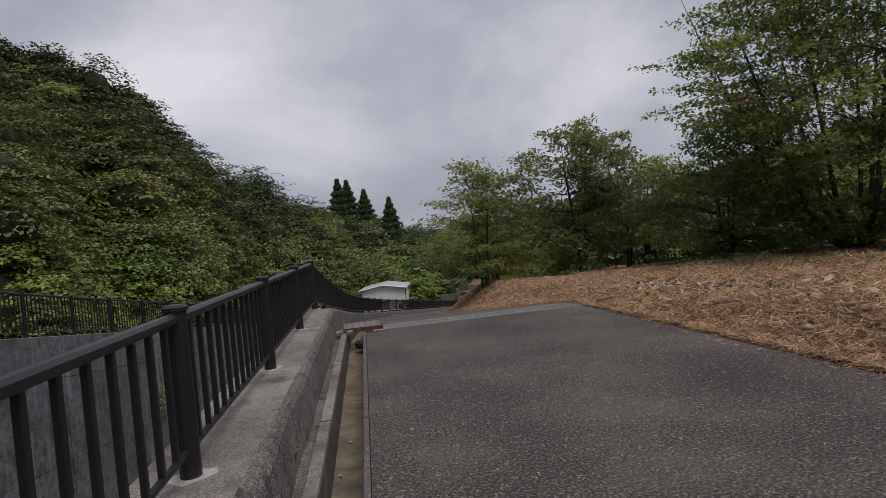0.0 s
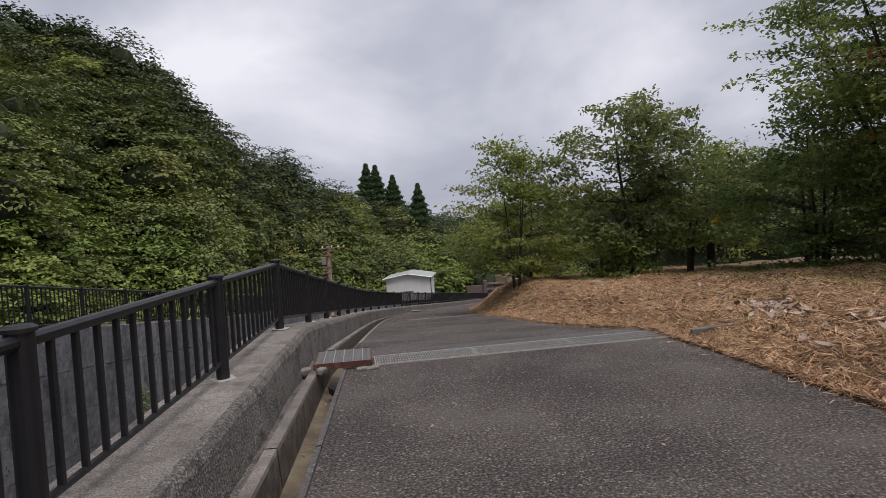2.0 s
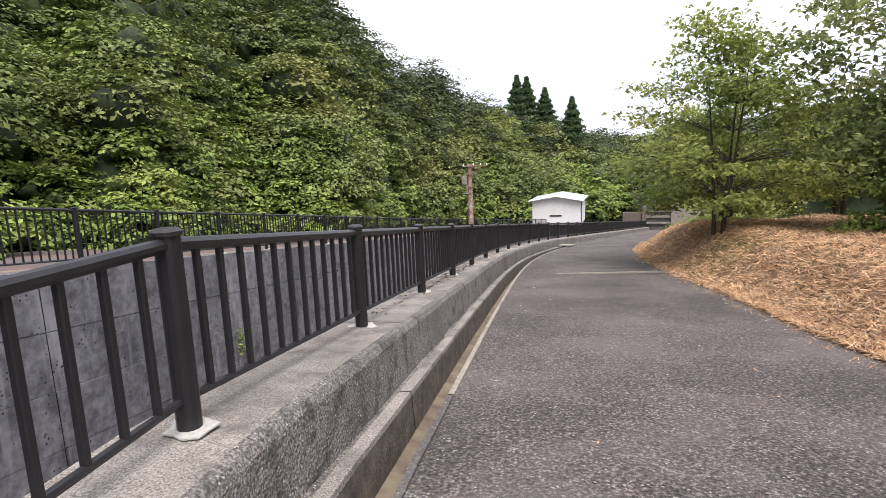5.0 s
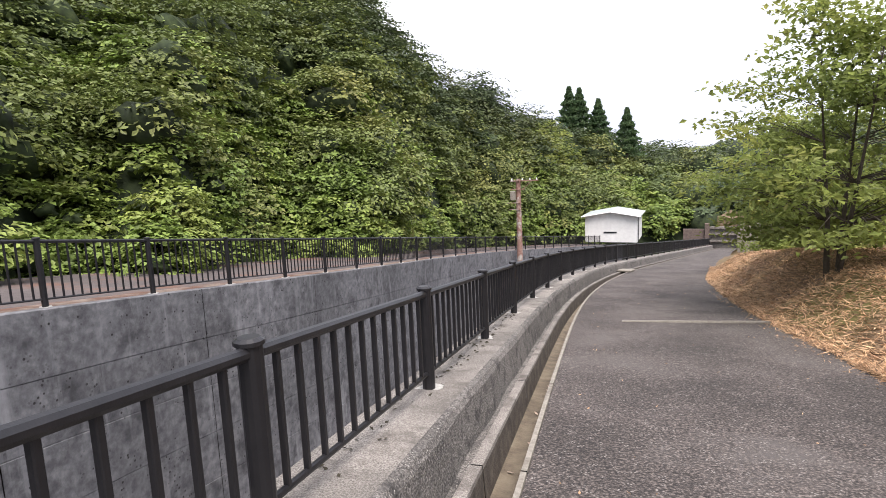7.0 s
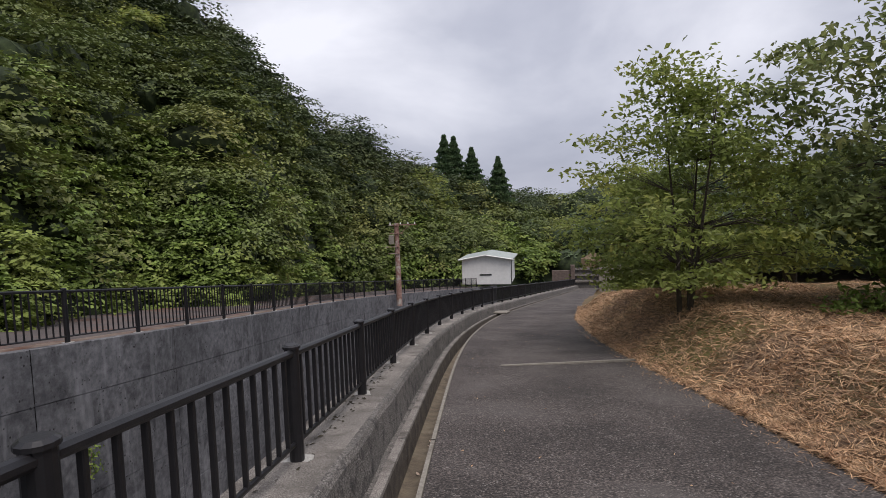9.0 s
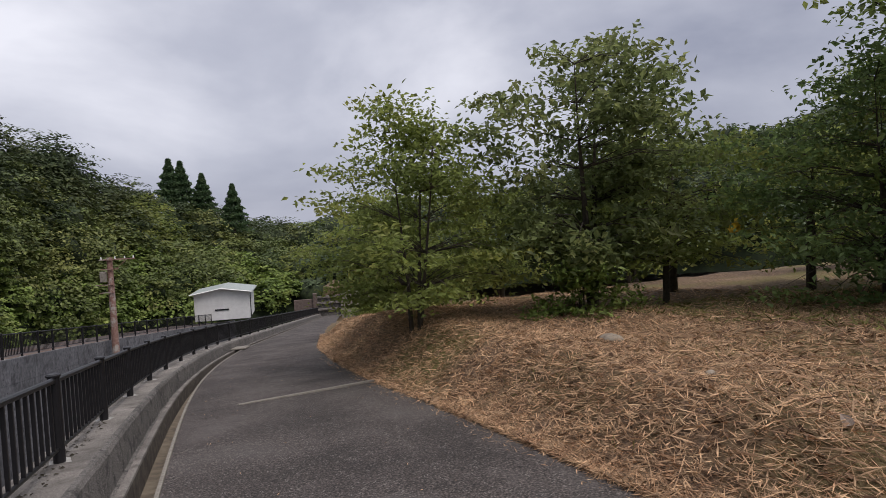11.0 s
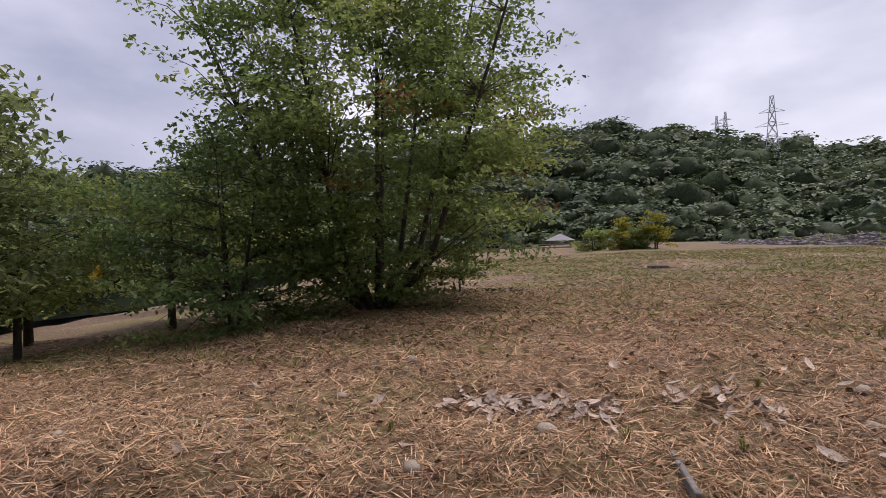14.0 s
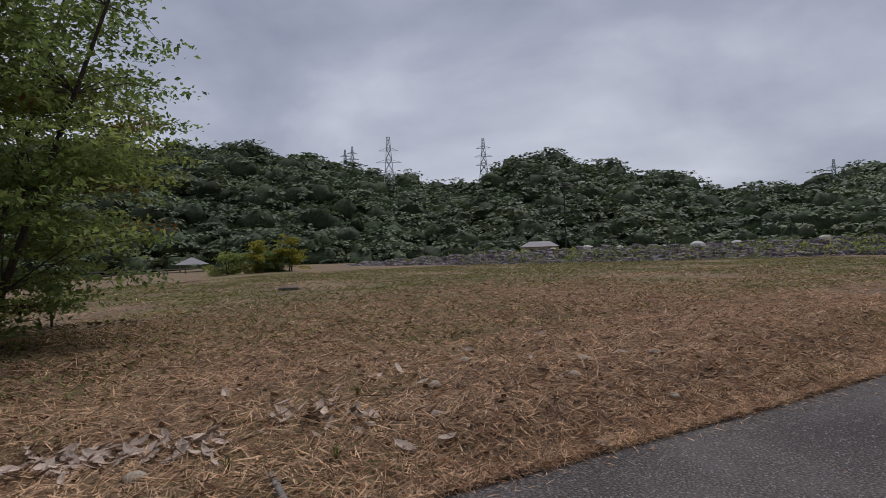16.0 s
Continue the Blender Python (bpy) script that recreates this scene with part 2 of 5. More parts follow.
# near-black green that stands in for the shade inside the crowns
SHADE_CORE = material("crown_shade_dark_green", [(0.010, 0.018, 0.007), (0.028, 0.044, 0.014), (0.06, 0.08, 0.026)], scale=2.5, rough=0.9, bump=1.0, bump_scale=4, island=0.3)
# undergrowth kept near black, so gaps between crowns look shaded
SHADED_UNDERGROWTH = material("shade_dark_undergrowth", [(0.012, 0.02, 0.008), (0.03, 0.045, 0.014)], scale=2, rough=0.95, bump=0.6)
WHITE_WALL = material("white_painted_wall", [(0.72, 0.72, 0.70), (0.82, 0.82, 0.80)], scale=3, rough=0.7, bump=0.05, big=0.06)
ROOF_METAL = material("grey_green_sheet_roof", [(0.30, 0.34, 0.32), (0.42, 0.46, 0.43)], scale=4, rough=0.5, bump=0.05)
POLE_RUST = material("rust_brown_pole", [(0.20, 0.095, 0.075), (0.34, 0.22, 0.18)], scale=6, rough=0.85, bump=0.2, stain=((0.42, 0.38, 0.34), 1.5, 0.5, 0.6))
PYLON_STEEL = material("pale_lattice_steel", [(0.36, 0.37, 0.39), (0.5, 0.51, 0.53)], scale=1, rough=0.6, metal=0.3, bump=0)
ROCK = material("purple_grey_riprap", [(0.075, 0.062, 0.064), (0.15, 0.128, 0.128), (0.25, 0.22, 0.21)], scale=2.5, rough=0.95, bump=0.6, island=0.35)
BOULDER = material("pale_boulder", [(0.36, 0.34, 0.31), (0.5, 0.48, 0.44)], scale=3, rough=0.9, bump=0.5)
FIELD_GREEN = material("far_yellow_field", [(0.156, 0.168, 0.030), (0.216, 0.216, 0.048)], scale=0.5, rough=0.95, bump=0.2)
FIELD_BROWN = material("far_brown_field", [(0.132, 0.090, 0.054), (0.192, 0.144, 0.090)], scale=0.5, rough=0.95, bump=0.2)
ROOF_TILE = material("far_house_roof", [(0.16, 0.15, 0.16), (0.24, 0.22, 0.22)], scale=3, rough=0.7)
BEIGE = material("far_house_wall", [(0.42, 0.38, 0.32), (0.52, 0.47, 0.40)], scale=1, rough=0.8, bump=0.05)
WINDOW_DARK = material("dark_window_glass", [(0.02, 0.022, 0.025), (0.03, 0.033, 0.036)], scale=1, rough=0.1, bump=0)
IRON = material("cast_iron_lid", [(0.03, 0.028, 0.026), (0.06, 0.055, 0.05)], scale=20, rough=0.7, metal=0.5, bump=0.3)
MOSS = material("dark_moss", [(0.03, 0.026, 0.018), (0.06, 0.05, 0.03)], scale=20, rough=1.0, bump=0.6)

# ---------------------------------------------------------------- mesh helpers
rng = np.random.default_rng(7)


def mesh_of(name, verts, faces, smooth=False):
    """A mesh from an n x 3 array of places and an m x 3 or m x 4 array of corners."""
    verts, faces = np.asarray(verts, dtype=np.float32), np.asarray(faces, dtype=np.int32)
    me = bpy.data.meshes.new(name)
    me.vertices.add(len(verts))
    me.vertices.foreach_set("co", verts.ravel())
    k = faces.shape[1]
    me.loops.add(faces.size)
    me.loops.foreach_set("vertex_index", faces.ravel())
    me.polygons.add(len(faces))
    me.polygons.foreach_set("loop_start", np.arange(len(faces), dtype=np.int32) * k)
    me.polygons.foreach_set("use_smooth", np.full(len(faces), smooth, dtype=bool))
    me.update(calc_edges=True)
    me.validate()
    return me


def obj(name, me, mat, parent=None, label="", m=None):
    if isinstance(me, bmesh.types.BMesh):
        bm, me = me, bpy.data.meshes.new(name)
        bm.to_mesh(me)
        bm.free()
    if mat and not me.materials:
        me.materials.append(mat)
    ob = new(name, me)
    if m is not None:
        ob.matrix_basis = m
    if parent:
        ob.parent = parent
    if label:
        tagged(ob, label)
    return ob


part = obj


def box(bm, x0, y0, z0, x1, y1, z1, bevel=0.0):
    made = bmesh.ops.create_cube(bm, size=1.0, matrix=Matrix.Translation(((x0 + x1) / 2, (y0 + y1) / 2, (z0 + z1) / 2)) @ Matrix.Diagonal((x1 - x0, y1 - y0, z1 - z0, 1)))
    if bevel:
        edges = list({e for v in made["verts"] for e in v.link_edges})
        bmesh.ops.bevel(bm, geom=edges, offset=bevel, segments=1, affect="EDGES")
    return bm


def tube(bm, a, b, ra, rb=None, sides=8, caps=True):
    a, b = Vector(a), Vector(b)
    d = b - a
    m = Matrix.Translation((a + b) / 2) @ d.to_track_quat("Z", "Y").to_matrix().to_4x4()
    bmesh.ops.create_cone(bm, cap_ends=caps, segments=sides, radius1=ra, radius2=ra if rb is None else rb, depth=d.length, matrix=m)
    return bm


def sweep(name, ys, profile, smooth=False):
    """A strip: profile(y) gives a row of (x, z) corners at each y."""
    rows = [profile(y) for y in ys]
    k = len(rows[0])
    verts = np.array([(x, y, z) for y, r in zip(ys, rows) for x, z in r])
    i = np.arange((len(ys) - 1))[:, None] * k + np.arange(k - 1)[None]
    faces = np.stack([i, i + 1, i + k + 1, i + k], -1).reshape(-1, 4)
    return mesh_of(name, verts, faces, smooth)


def leaves(centres, normals, length, width, curl=0.0):
    """Leaf blades as rhombs: arrays of vertices and faces."""
    n = len(centres)
    r = rng.normal(size=(n, 3))
    u = np.cross(normals, r)
    u /= np.linalg.norm(u, axis=1, keepdims=True) + 1e-9
    v = np.cross(normals, u)
    length = np.broadcast_to(length, n)[:, None]
    width = np.broadcast_to(width, n)[:, None]
    bend = normals * length * curl
    verts = np.stack([centres - u * length * 0.5 - bend, centres + v * width * 0.5 - u * length * 0.08, centres + u * length * 0.5 - bend, centres - v * width * 0.5 - u * length * 0.08], 1).reshape(-1, 3)
    return verts, np.arange(n * 4).reshape(n, 4)


def unit(n, up=0.0):
    v = rng.normal(size=(n, 3))
    v[:, 2] += up
    return v / (np.linalg.norm(v, axis=1, keepdims=True) + 1e-9)


# ---------------------------------------------------------------- plan of the place
CREST, FALL = 8.6, 0.13
GUT_Y = (-60, 12, 14.2, 17.5, 19.7, 22.5, 26.3, 30.7, 36, 43.3, 55, 62, 80)
GUT_X = (-0.08, -0.08, -0.07, -0.03, 0.04, 0.22, 0.67, 1.44, 2.83, 4.79, 7.95, 9.86, 14.75)
EDGE_Y = (-60, -5, 0, 3, 6, 8.5, 10.5, 12, 14, 18, 21.5, 27, 36.7, 58.6, 80)
EDGE_X = (8, 4.4, 3.95, 3.6, 3.42, 3.3, 2.88, 2.84, 2.96, 2.9, 3.05, 3.58, 5.55, 10.7, 16.15)
FARW_Y = (-60, 17, 20.7, 27, 34, 42.5, 50, 58, 66, 80)
FARW_X = (-6.95, -6.95, -6.68, -6.5, -6.5, -6.0, -4.6, -2.3, 0.0, 3.95)


def soft_interp(y, ys, xs):
    return sum(np.interp(y + d, ys, xs) for d in (-1.2, -0.6, 0, 0.6, 1.2)) / 5


def gut(y):
    return soft_interp(y, GUT_Y, GUT_X)


def edge(y):
    return soft_interp(y, EDGE_Y, EDGE_X)


def farw(y):
    return soft_interp(y, FARW_Y, FARW_X)


def road_z(y):
    t = np.clip(y - CREST + 0.4, 0, None)
    return -FALL * np.where(t < 0.8, t * t / 1.6, t - 0.4)


def meadow_z(x, y):
    z = 0.18 - 0.035 * (np.clip(y, 2, 22) - 6) - 0.04 * np.clip(y - 13, 0, 9) + 0.012 * (np.clip(x, 0, 14) - 5)
    return z - 0.17 * np.clip(y - 22, 0, 60)


def step01(u):
    u = np.clip(u, 0, 1)
    return u * u * (3 - 2 * u)


def ground_z(x, y):
    zr, zm = road_z(y), meadow_z(x, y)
    w = 0.5 + 1.2 * np.clip(zm - zr, 0, None)
    wob = 0.035 * np.sin(1.7 * x + 0.9 * y) * np.sin(1.1 * y - 0.6 * x) + 0.02 * np.sin(3.9 * x - 2.3 * y)
    k = step01((x - edge(y)) / w)
    # cut straw raked into a low ridge beside the lane
    wob = wob + 0.07 * np.exp(-((x - edge(y) - 1.2) / 0.55) ** 2) * step01((7.5 - y) / 2.0)
    return zr + (zm - zr) * k + wob * k


# ---------------------------------------------------------------- road, gutter, parapet, spillway
YS = np.concatenate([np.arange(-40, 7.9, 1.0), np.arange(7.9, 12, 0.2), np.arange(12, 32, 0.5), np.arange(32, 78.1, 1.0)])


def road_profile(y):
    a, b, z = gut(y) + 0.04, edge(y) + 0.35, float(road_z(y))
    return [(a + (b - a) * k, z + (0.0 if k < 0.9 else -0.01)) for k in (0, 0.25, 0.5, 0.75, 1)]


tagged(obj("road", sweep("road", YS, road_profile), ASPHALT), "worn dark grey asphalt lane falling away past a crest", "road", kind="structure")


def build_gutter():
    top = tagged(new("gutter"), "old concrete drainage channel with damp silt beside the lane", "gutter", kind="structure")

    def bed(y):
        g, z = gut(y), float(road_z(y))
        return [(g - 0.25, z - 0.23), (g - 0.12, z - 0.25), (g - 0.0, z - 0.235)]
    part("silt_bed", sweep("silt_bed", YS, bed, True), SILT, top, "damp brown silt")

    def lip(y):
        g, z = gut(y), float(road_z(y))
        return [(g - 0.003, z - 0.006), (g, z + 0.008), (g + 0.034, z + 0.008), (g + 0.042, z - 0.05)]

    def kerb(y):
        g, z = gut(y), float(road_z(y))
        return [(g - 0.30, z - 0.04), (g - 0.295, z + 0.018), (g - 0.225, z + 0.018), (g - 0.222, z - 0.01)]

    def side(y):
        g, z = gut(y), float(road_z(y))
        return [(g - 0.222, z - 0.01), (g - 0.205, z - 0.30)]

    def side_right(y):
        g, z = gut(y), float(road_z(y))
        return [(g - 0.02, z - 0.30), (g - 0.003, z - 0.006)]

    def ledge(y):
        g, z = gut(y), float(road_z(y))
        return [(g - 0.45, z - 0.02), (g - 0.36, z - 0.035), (g - 0.295, z - 0.035)]
    cuts = np.arange(-20, 78, 2.0)
    for y0 in cuts:
        ys = np.linspace(y0 + 0.008, y0 + 1.992, 5)
        part("lip", sweep("lip", ys, lip), LIP if y0 > 8 else APRON, top)
        part("kerb", sweep("kerb", ys, kerb), CONCRETE, top)
        # both channel sides take a darker brown than the kerb
        part("channel_side", sweep("channel_side", ys, side), BROWN_CONCRETE, top)
        part("channel_side", sweep("channel_side", ys, side_right), BROWN_CONCRETE, top)
    part("ledge", sweep("ledge", YS, ledge), ROUGH_CONCRETE, top, "rough concrete ledge")
    for y0, y1 in ((30.6, 31.9),):
        bm = bmesh.new()
        box(bm, -0.36, -0.6, 0.0, 0.14, 0.6, 0.05, 0.01)
        part("cover_slab", bm, LIP, top, "pale cover slab", Matrix.Translation((gut(31.2), 31.2, float(road_z(31.2)) + 0.02)) @ pose(0, 0, 0, -7.4, 0, -12))


build_gutter()
PAR_TOP = 0.31


def build_parapet():
    top = tagged(new("parapet"), "low rough concrete parapet along the spillway", "parapet", kind="structure")
    cuts = [-40, -10.4, -0.4, 10.75, 20.7, 30.7, 40.7, 50.7, 60.7, 78]
    for a, b in zip(cuts, cuts[1:]):
        ys = np.linspace(a + 0.006, b - 0.006, max(3, int((b - a) / 0.35)))
        jag = {round(float(y), 4): 0.012 * math.sin(9.1 * y) * math.sin(4.3 * y) for y in ys}

        def prof(y):
            g, z, j = gut(y), float(road_z(y)), jag[round(float(y), 4)]
            return [(g - 0.36 + j, z - 0.1), (g - 0.395 + j, z + PAR_TOP - 0.05), (g - 0.42 + j, z + PAR_TOP - 0.012), (g - 0.46, z + PAR_TOP)]

        def cap(y):
            g, z = gut(y), float(road_z(y))
            return [(g - 0.46, z + PAR_TOP), (g - 0.70, z + PAR_TOP + 0.004), (g - 0.93, z + PAR_TOP), (g - 0.96, z + PAR_TOP - 0.03), (g - 0.96, z - 0.6)]
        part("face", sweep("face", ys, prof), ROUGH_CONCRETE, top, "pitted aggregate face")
        part("coping", sweep("coping", ys, cap), CONCRETE, top)


build_parapet()
FLOOR_DROP = 5.4


def far_top(y):
    return road_z(y) + PAR_TOP + 0.13


def build_spillway():
    near = sweep("wall", YS, lambda y: [(gut(y) - 0.96, float(road_z(y)) - 0.6), (gut(y) - 0.98, float(road_z(y)) - FLOOR_DROP), (gut(y) - 0.6, float(road_z(y)) - FLOOR_DROP)])
    tagged(obj("wall_near", near, WALL_CONCRETE), "grey concrete spillway wall under the parapet", "wall", kind="structure")
    wall = tagged(new("wall_far"), "tall stained grey concrete spillway wall with formwork joints", "wall", kind="structure")
    # cast in bays, each with lifts set back a little from one another
    bays = [-40, -20, -10, 0, 5, 10, 14.0, 18.0, 22, 26, 31, 36, 42, 50, 60, 78]
    for a, b in zip(bays, bays[1:]):
        ys = np.linspace(a + 0.008, b - 0.008, max(3, int((b - a) / 0.8)))
        for i, (hi, lo) in enumerate(((0.0, 0.95), (0.958, 1.9), (1.908, 2.85), (2.858, 3.8), (3.808, 4.75), (4.758, 5.8))):
            back = 0.004 * (i % 2)
            part("wall_lift", sweep("wall_lift", ys, lambda y: [(farw(y) - 0.2, float(far_top(y)) - hi), (farw(y) - 0.012 - back, float(far_top(y)) - hi), (farw(y) - back, float(far_top(y)) - hi - 0.012), (farw(y) - back, float(far_top(y)) - lo), (farw(y) - 0.2, float(far_top(y)) - lo)]),
                 WALL_CONCRETE, wall)
    # near-black sheet that shows through the joint gaps between lifts
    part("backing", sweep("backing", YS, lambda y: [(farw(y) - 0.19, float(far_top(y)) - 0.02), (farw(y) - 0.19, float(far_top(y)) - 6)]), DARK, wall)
    part("coping", sweep("coping", YS, lambda y: [(farw(y) - 0.19, float(far_top(y)) - 0.004), (farw(y) - 0.62, float(far_top(y)) + 0.002), (farw(y) - 0.64, float(far_top(y)) - 0.06)]), VERGE, wall, "brown stained coping strewn with leaves")
    tagged(obj("spillway_floor", sweep("spillway_floor", YS, lambda y: [(gut(y) - 1.0, float(road_z(y)) - FLOOR_DROP + 0.05), (farw(y), float(far_top(y)) - 5.7)]), WALL_CONCRETE), "grey concrete spillway bed", "floor", kind="structure")
    tagged(obj("pavement", sweep("pavement", YS, lambda y: [(farw(y) - 0.63, float(far_top(y)) - 0.05), (farw(y) - 3.2, float(far_top(y)) - 0.03), (farw(y) - 6.5, float(far_top(y)) + 0.05)]), PAVING), "pale worn paving beyond the far railing", "pavement", kind="structure")


build_spillway()

# ---------------------------------------------------------------- meadow: one sheet to the horizon
def build_meadow():
    us = np.concatenate([np.arange(0, 3, 0.15), np.arange(3, 12, 0.5), np.arange(12, 40, 2.0), [45, 60, 90, 140, 250, 500, 1200]])
    ys = np.concatenate([[-1200, -500, -250, -120, -80], np.arange(-60, -6, 3.0), np.arange(-6, 30, 0.4), np.arange(30, 80, 2.0), [90, 110, 150, 250, 500, 1200]])
    X = edge(np.clip(ys, -60, 80))[:, None] - 0.02 + us[None]
    Y = np.broadcast_to(ys[:, None], X.shape)
    Z = ground_z(X, Y) - 0.004
    Z = np.where(us[None] < 0.01, road_z(Y) - 0.02, Z)
    jag = 0.09 * np.sin(7.3 * Y) * np.sin(2.9 * Y) * (us[None] < 0.35)
    verts = np.stack([X + jag, Y, np.maximum(Z, -14)], -1).reshape(-1, 3)
    n, k = X.shape
    i = np.arange(n - 1)[:, None] * k + np.arange(k - 1)[None]
    tagged(obj("ground", mesh_of("ground", verts, np.stack([i, i + 1, i + k + 1, i + k], -1).reshape(-1, 4), True), MEADOW),
           "mown meadow of dry straw and patchy green grass", "ground", kind="structure")
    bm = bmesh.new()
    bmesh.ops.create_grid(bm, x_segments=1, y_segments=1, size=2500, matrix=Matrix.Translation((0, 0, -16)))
    tagged(obj("valley_ground", bm, SHADED_UNDERGROWTH), "dark green valley floor", "ground", kind="structure")


build_meadow()

# ---------------------------------------------------------------- hills with woods
EYE0 = (0.3, 9.0, 1.3)
L_AZ = (-175, -120, -90, -60, -40, -30.6, -25.7, -21.3, -18.4, -14.7, -10.4, -7.4, -4.2, 4.5, 8.8, 14)
L_EL = (24, 25, 25, 24, 22.5, 21.2, 19.8, 17.2, 14.6, 10.2, 8.7, 6.6, 4.9, 2.9, 1.9, 0.6)
L_R1 = (60, 58, 58, 60, 62, 64, 65, 69, 73, 81, 93, 102, 118, 170, 205, 240)
R_AZ = (8, 14, 30, 48, 70, 80, 94, 104.5, 106, 110, 116, 120, 123.2, 127.2, 131.5, 137.5, 142.7, 147.4, 154, 165, 185)
R_EL = (1.0, 1.2, 3.0, 6.5, 9.0, 10.2, 10.6, 10.4, 9.0, 7.8, 7.2, 7.3, 9.1, 9.1, 8.3, 6.5, 4.9, 5.0, 5.5, 5.6, 5.0)


def left_hill(az, u):
    """Place on the left hillside: az in degrees, u from its foot (0) to its ridge (1) and past it."""
    a = np.radians(az)
    s = np.abs(np.sin(np.minimum(a, -0.05)))
    r0 = np.minimum(13.0 / np.clip(s, 0.02, 1) * (1 + 0.12 * np.sin(az * 0.35)), np.interp(az, (-20, -12, -5, 0, 8, 14), (52, 66, 76, 84, 92, 100)))
    r1 = np.interp(az, L_AZ, L_R1)
    zr = EYE0[2] + r1 * np.tan(np.radians(np.interp(az, L_AZ, L_EL))) - (1.0 + 0.043 * r1)
    r = r0 + (r1 - r0) * u
    y0 = EYE0[1] + r0 * np.cos(a)
    zf = np.maximum(road_z(np.clip(y0, -60, 90)) + 0.25, -8.6)
    z = zf + (zr - zf) * np.where(u < 1, np.clip(u, 0, 1) ** 0.8, 1 - (u - 1) * 0.6)
    return np.stack([EYE0[0] + r * np.sin(a), EYE0[1] + r * np.cos(a), z], -1), r


def right_hill(az, u):
    a = np.radians(az)
    r0 = np.interp(az, (8, 20, 60, 90, 130, 185), (95, 90, 85, 88, 80, 75))
    r1 = np.interp(az, (8, 30, 90, 118, 124, 138, 150, 185), (260, 240, 240, 260, 210, 240, 280, 280))
    zr = EYE0[2] + r1 * np.tan(np.radians(np.interp(az, R_AZ, R_EL))) - (1.0 + 0.014 * r1)
    r = r0 + (r1 - r0) * u
    zf = np.interp(az, (8, 30, 60, 90), (-8, -4, -1.5, -0.5))
    z = zf + (zr - zf) * np.where(u < 1, np.clip(u, 0, 1) ** 0.85, 1 - (u - 1) * 0.6)
    return np.stack([EYE0[0] + r * np.sin(a), EYE0[1] + r * np.cos(a), z], -1), r


def hill_sheet(name, fn, az0, az1, label):
    az, u = np.meshgrid(np.linspace(az0, az1, 150), np.linspace(-0.05, 1.6, 26), indexing="ij")
    p, _ = fn(az, np.maximum(u, 0))
    p[..., 2] -= 0.6 + np.where(u < 0, 4.0, 0)
    n, k = az.shape
    i = np.arange(n - 1)[:, None] * k + np.arange(k - 1)[None]
    # the sheet's dark colour stands for shade between the crowns
    tagged(obj(name, mesh_of(name, p.reshape(-1, 3), np.stack([i, i + 1, i + k + 1, i + k], -1).reshape(-1, 4), True), SHADED_UNDERGROWTH), label, "hill", kind="structure")


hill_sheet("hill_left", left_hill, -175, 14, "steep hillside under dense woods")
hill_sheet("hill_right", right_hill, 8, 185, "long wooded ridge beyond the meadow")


def wood(name, mat, fn, az_pick, u_pick, count, radius, tufts, per, leaf, squash, label, category="woods", mass=0.44):
    """A wood over a hillside in one mesh: crowns made of flat sprays of leaves over a dome."""
    az, u = az_pick(count), u_pick(count)
    p, r = fn(az, u)
    rad = radius(r, count)
    p[:, 2] += rng.uniform(-0.55, 0.42, count) * rad
    m = count * tufts
    d = unit(m, 0.65)
    R = np.repeat(rad, tufts)[:, None]
    tc = np.repeat(p, tufts, 0) + d * R * rng.uniform(0.74, 0.98, (m, 1)) * np.array([1, 1, squash])
    n = m * per
    c, dd, RR = np.repeat(tc, per, 0), np.repeat(d, per, 0), np.repeat(R, per, 0)
    ao, ro = rng.uniform(0, 6.283, n), 0.40 * np.sqrt(rng.random(n))
    off = np.stack([ro * np.cos(ao), ro * np.sin(ao), rng.uniform(-0.06, 0.06, n)], -1) * RR
    off[:, 2] -= 0.30 * (off[:, 0] * dd[:, 0] + off[:, 1] * dd[:, 1])
    nor = dd * 0.55 + unit(n) * 0.5 + np.array([0, 0, 0.75])
    nor /= np.linalg.norm(nor, axis=1, keepdims=True)
    size = leaf(np.repeat(r, tufts * per)) * rng.uniform(0.6, 1.3, n)
    v, f = leaves(c + off, nor, size, size * 0.62, 0.1)
    # dark ball added under each crown's sprays, its colour standing in for inner shade
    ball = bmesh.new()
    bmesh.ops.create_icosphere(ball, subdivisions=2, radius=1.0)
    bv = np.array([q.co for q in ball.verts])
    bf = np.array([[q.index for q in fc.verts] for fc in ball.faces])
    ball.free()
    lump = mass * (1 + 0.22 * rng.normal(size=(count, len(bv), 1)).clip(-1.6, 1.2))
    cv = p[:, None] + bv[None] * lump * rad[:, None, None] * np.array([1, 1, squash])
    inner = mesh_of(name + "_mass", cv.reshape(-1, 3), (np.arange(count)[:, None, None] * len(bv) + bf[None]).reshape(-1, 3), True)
    tagged(obj("inner_foliage", inner, SHADE_CORE), "dark balls added as shade within the " + name.replace("_", " "), category, kind="stuff")
    return tagged(obj(name, mesh_of(name, v, f), mat), label, category, kind="stuff")


def near_az(n):
    return np.where(rng.random(n) < 0.9, rng.uniform(-75, 13, n), rng.uniform(-175, -75, n))


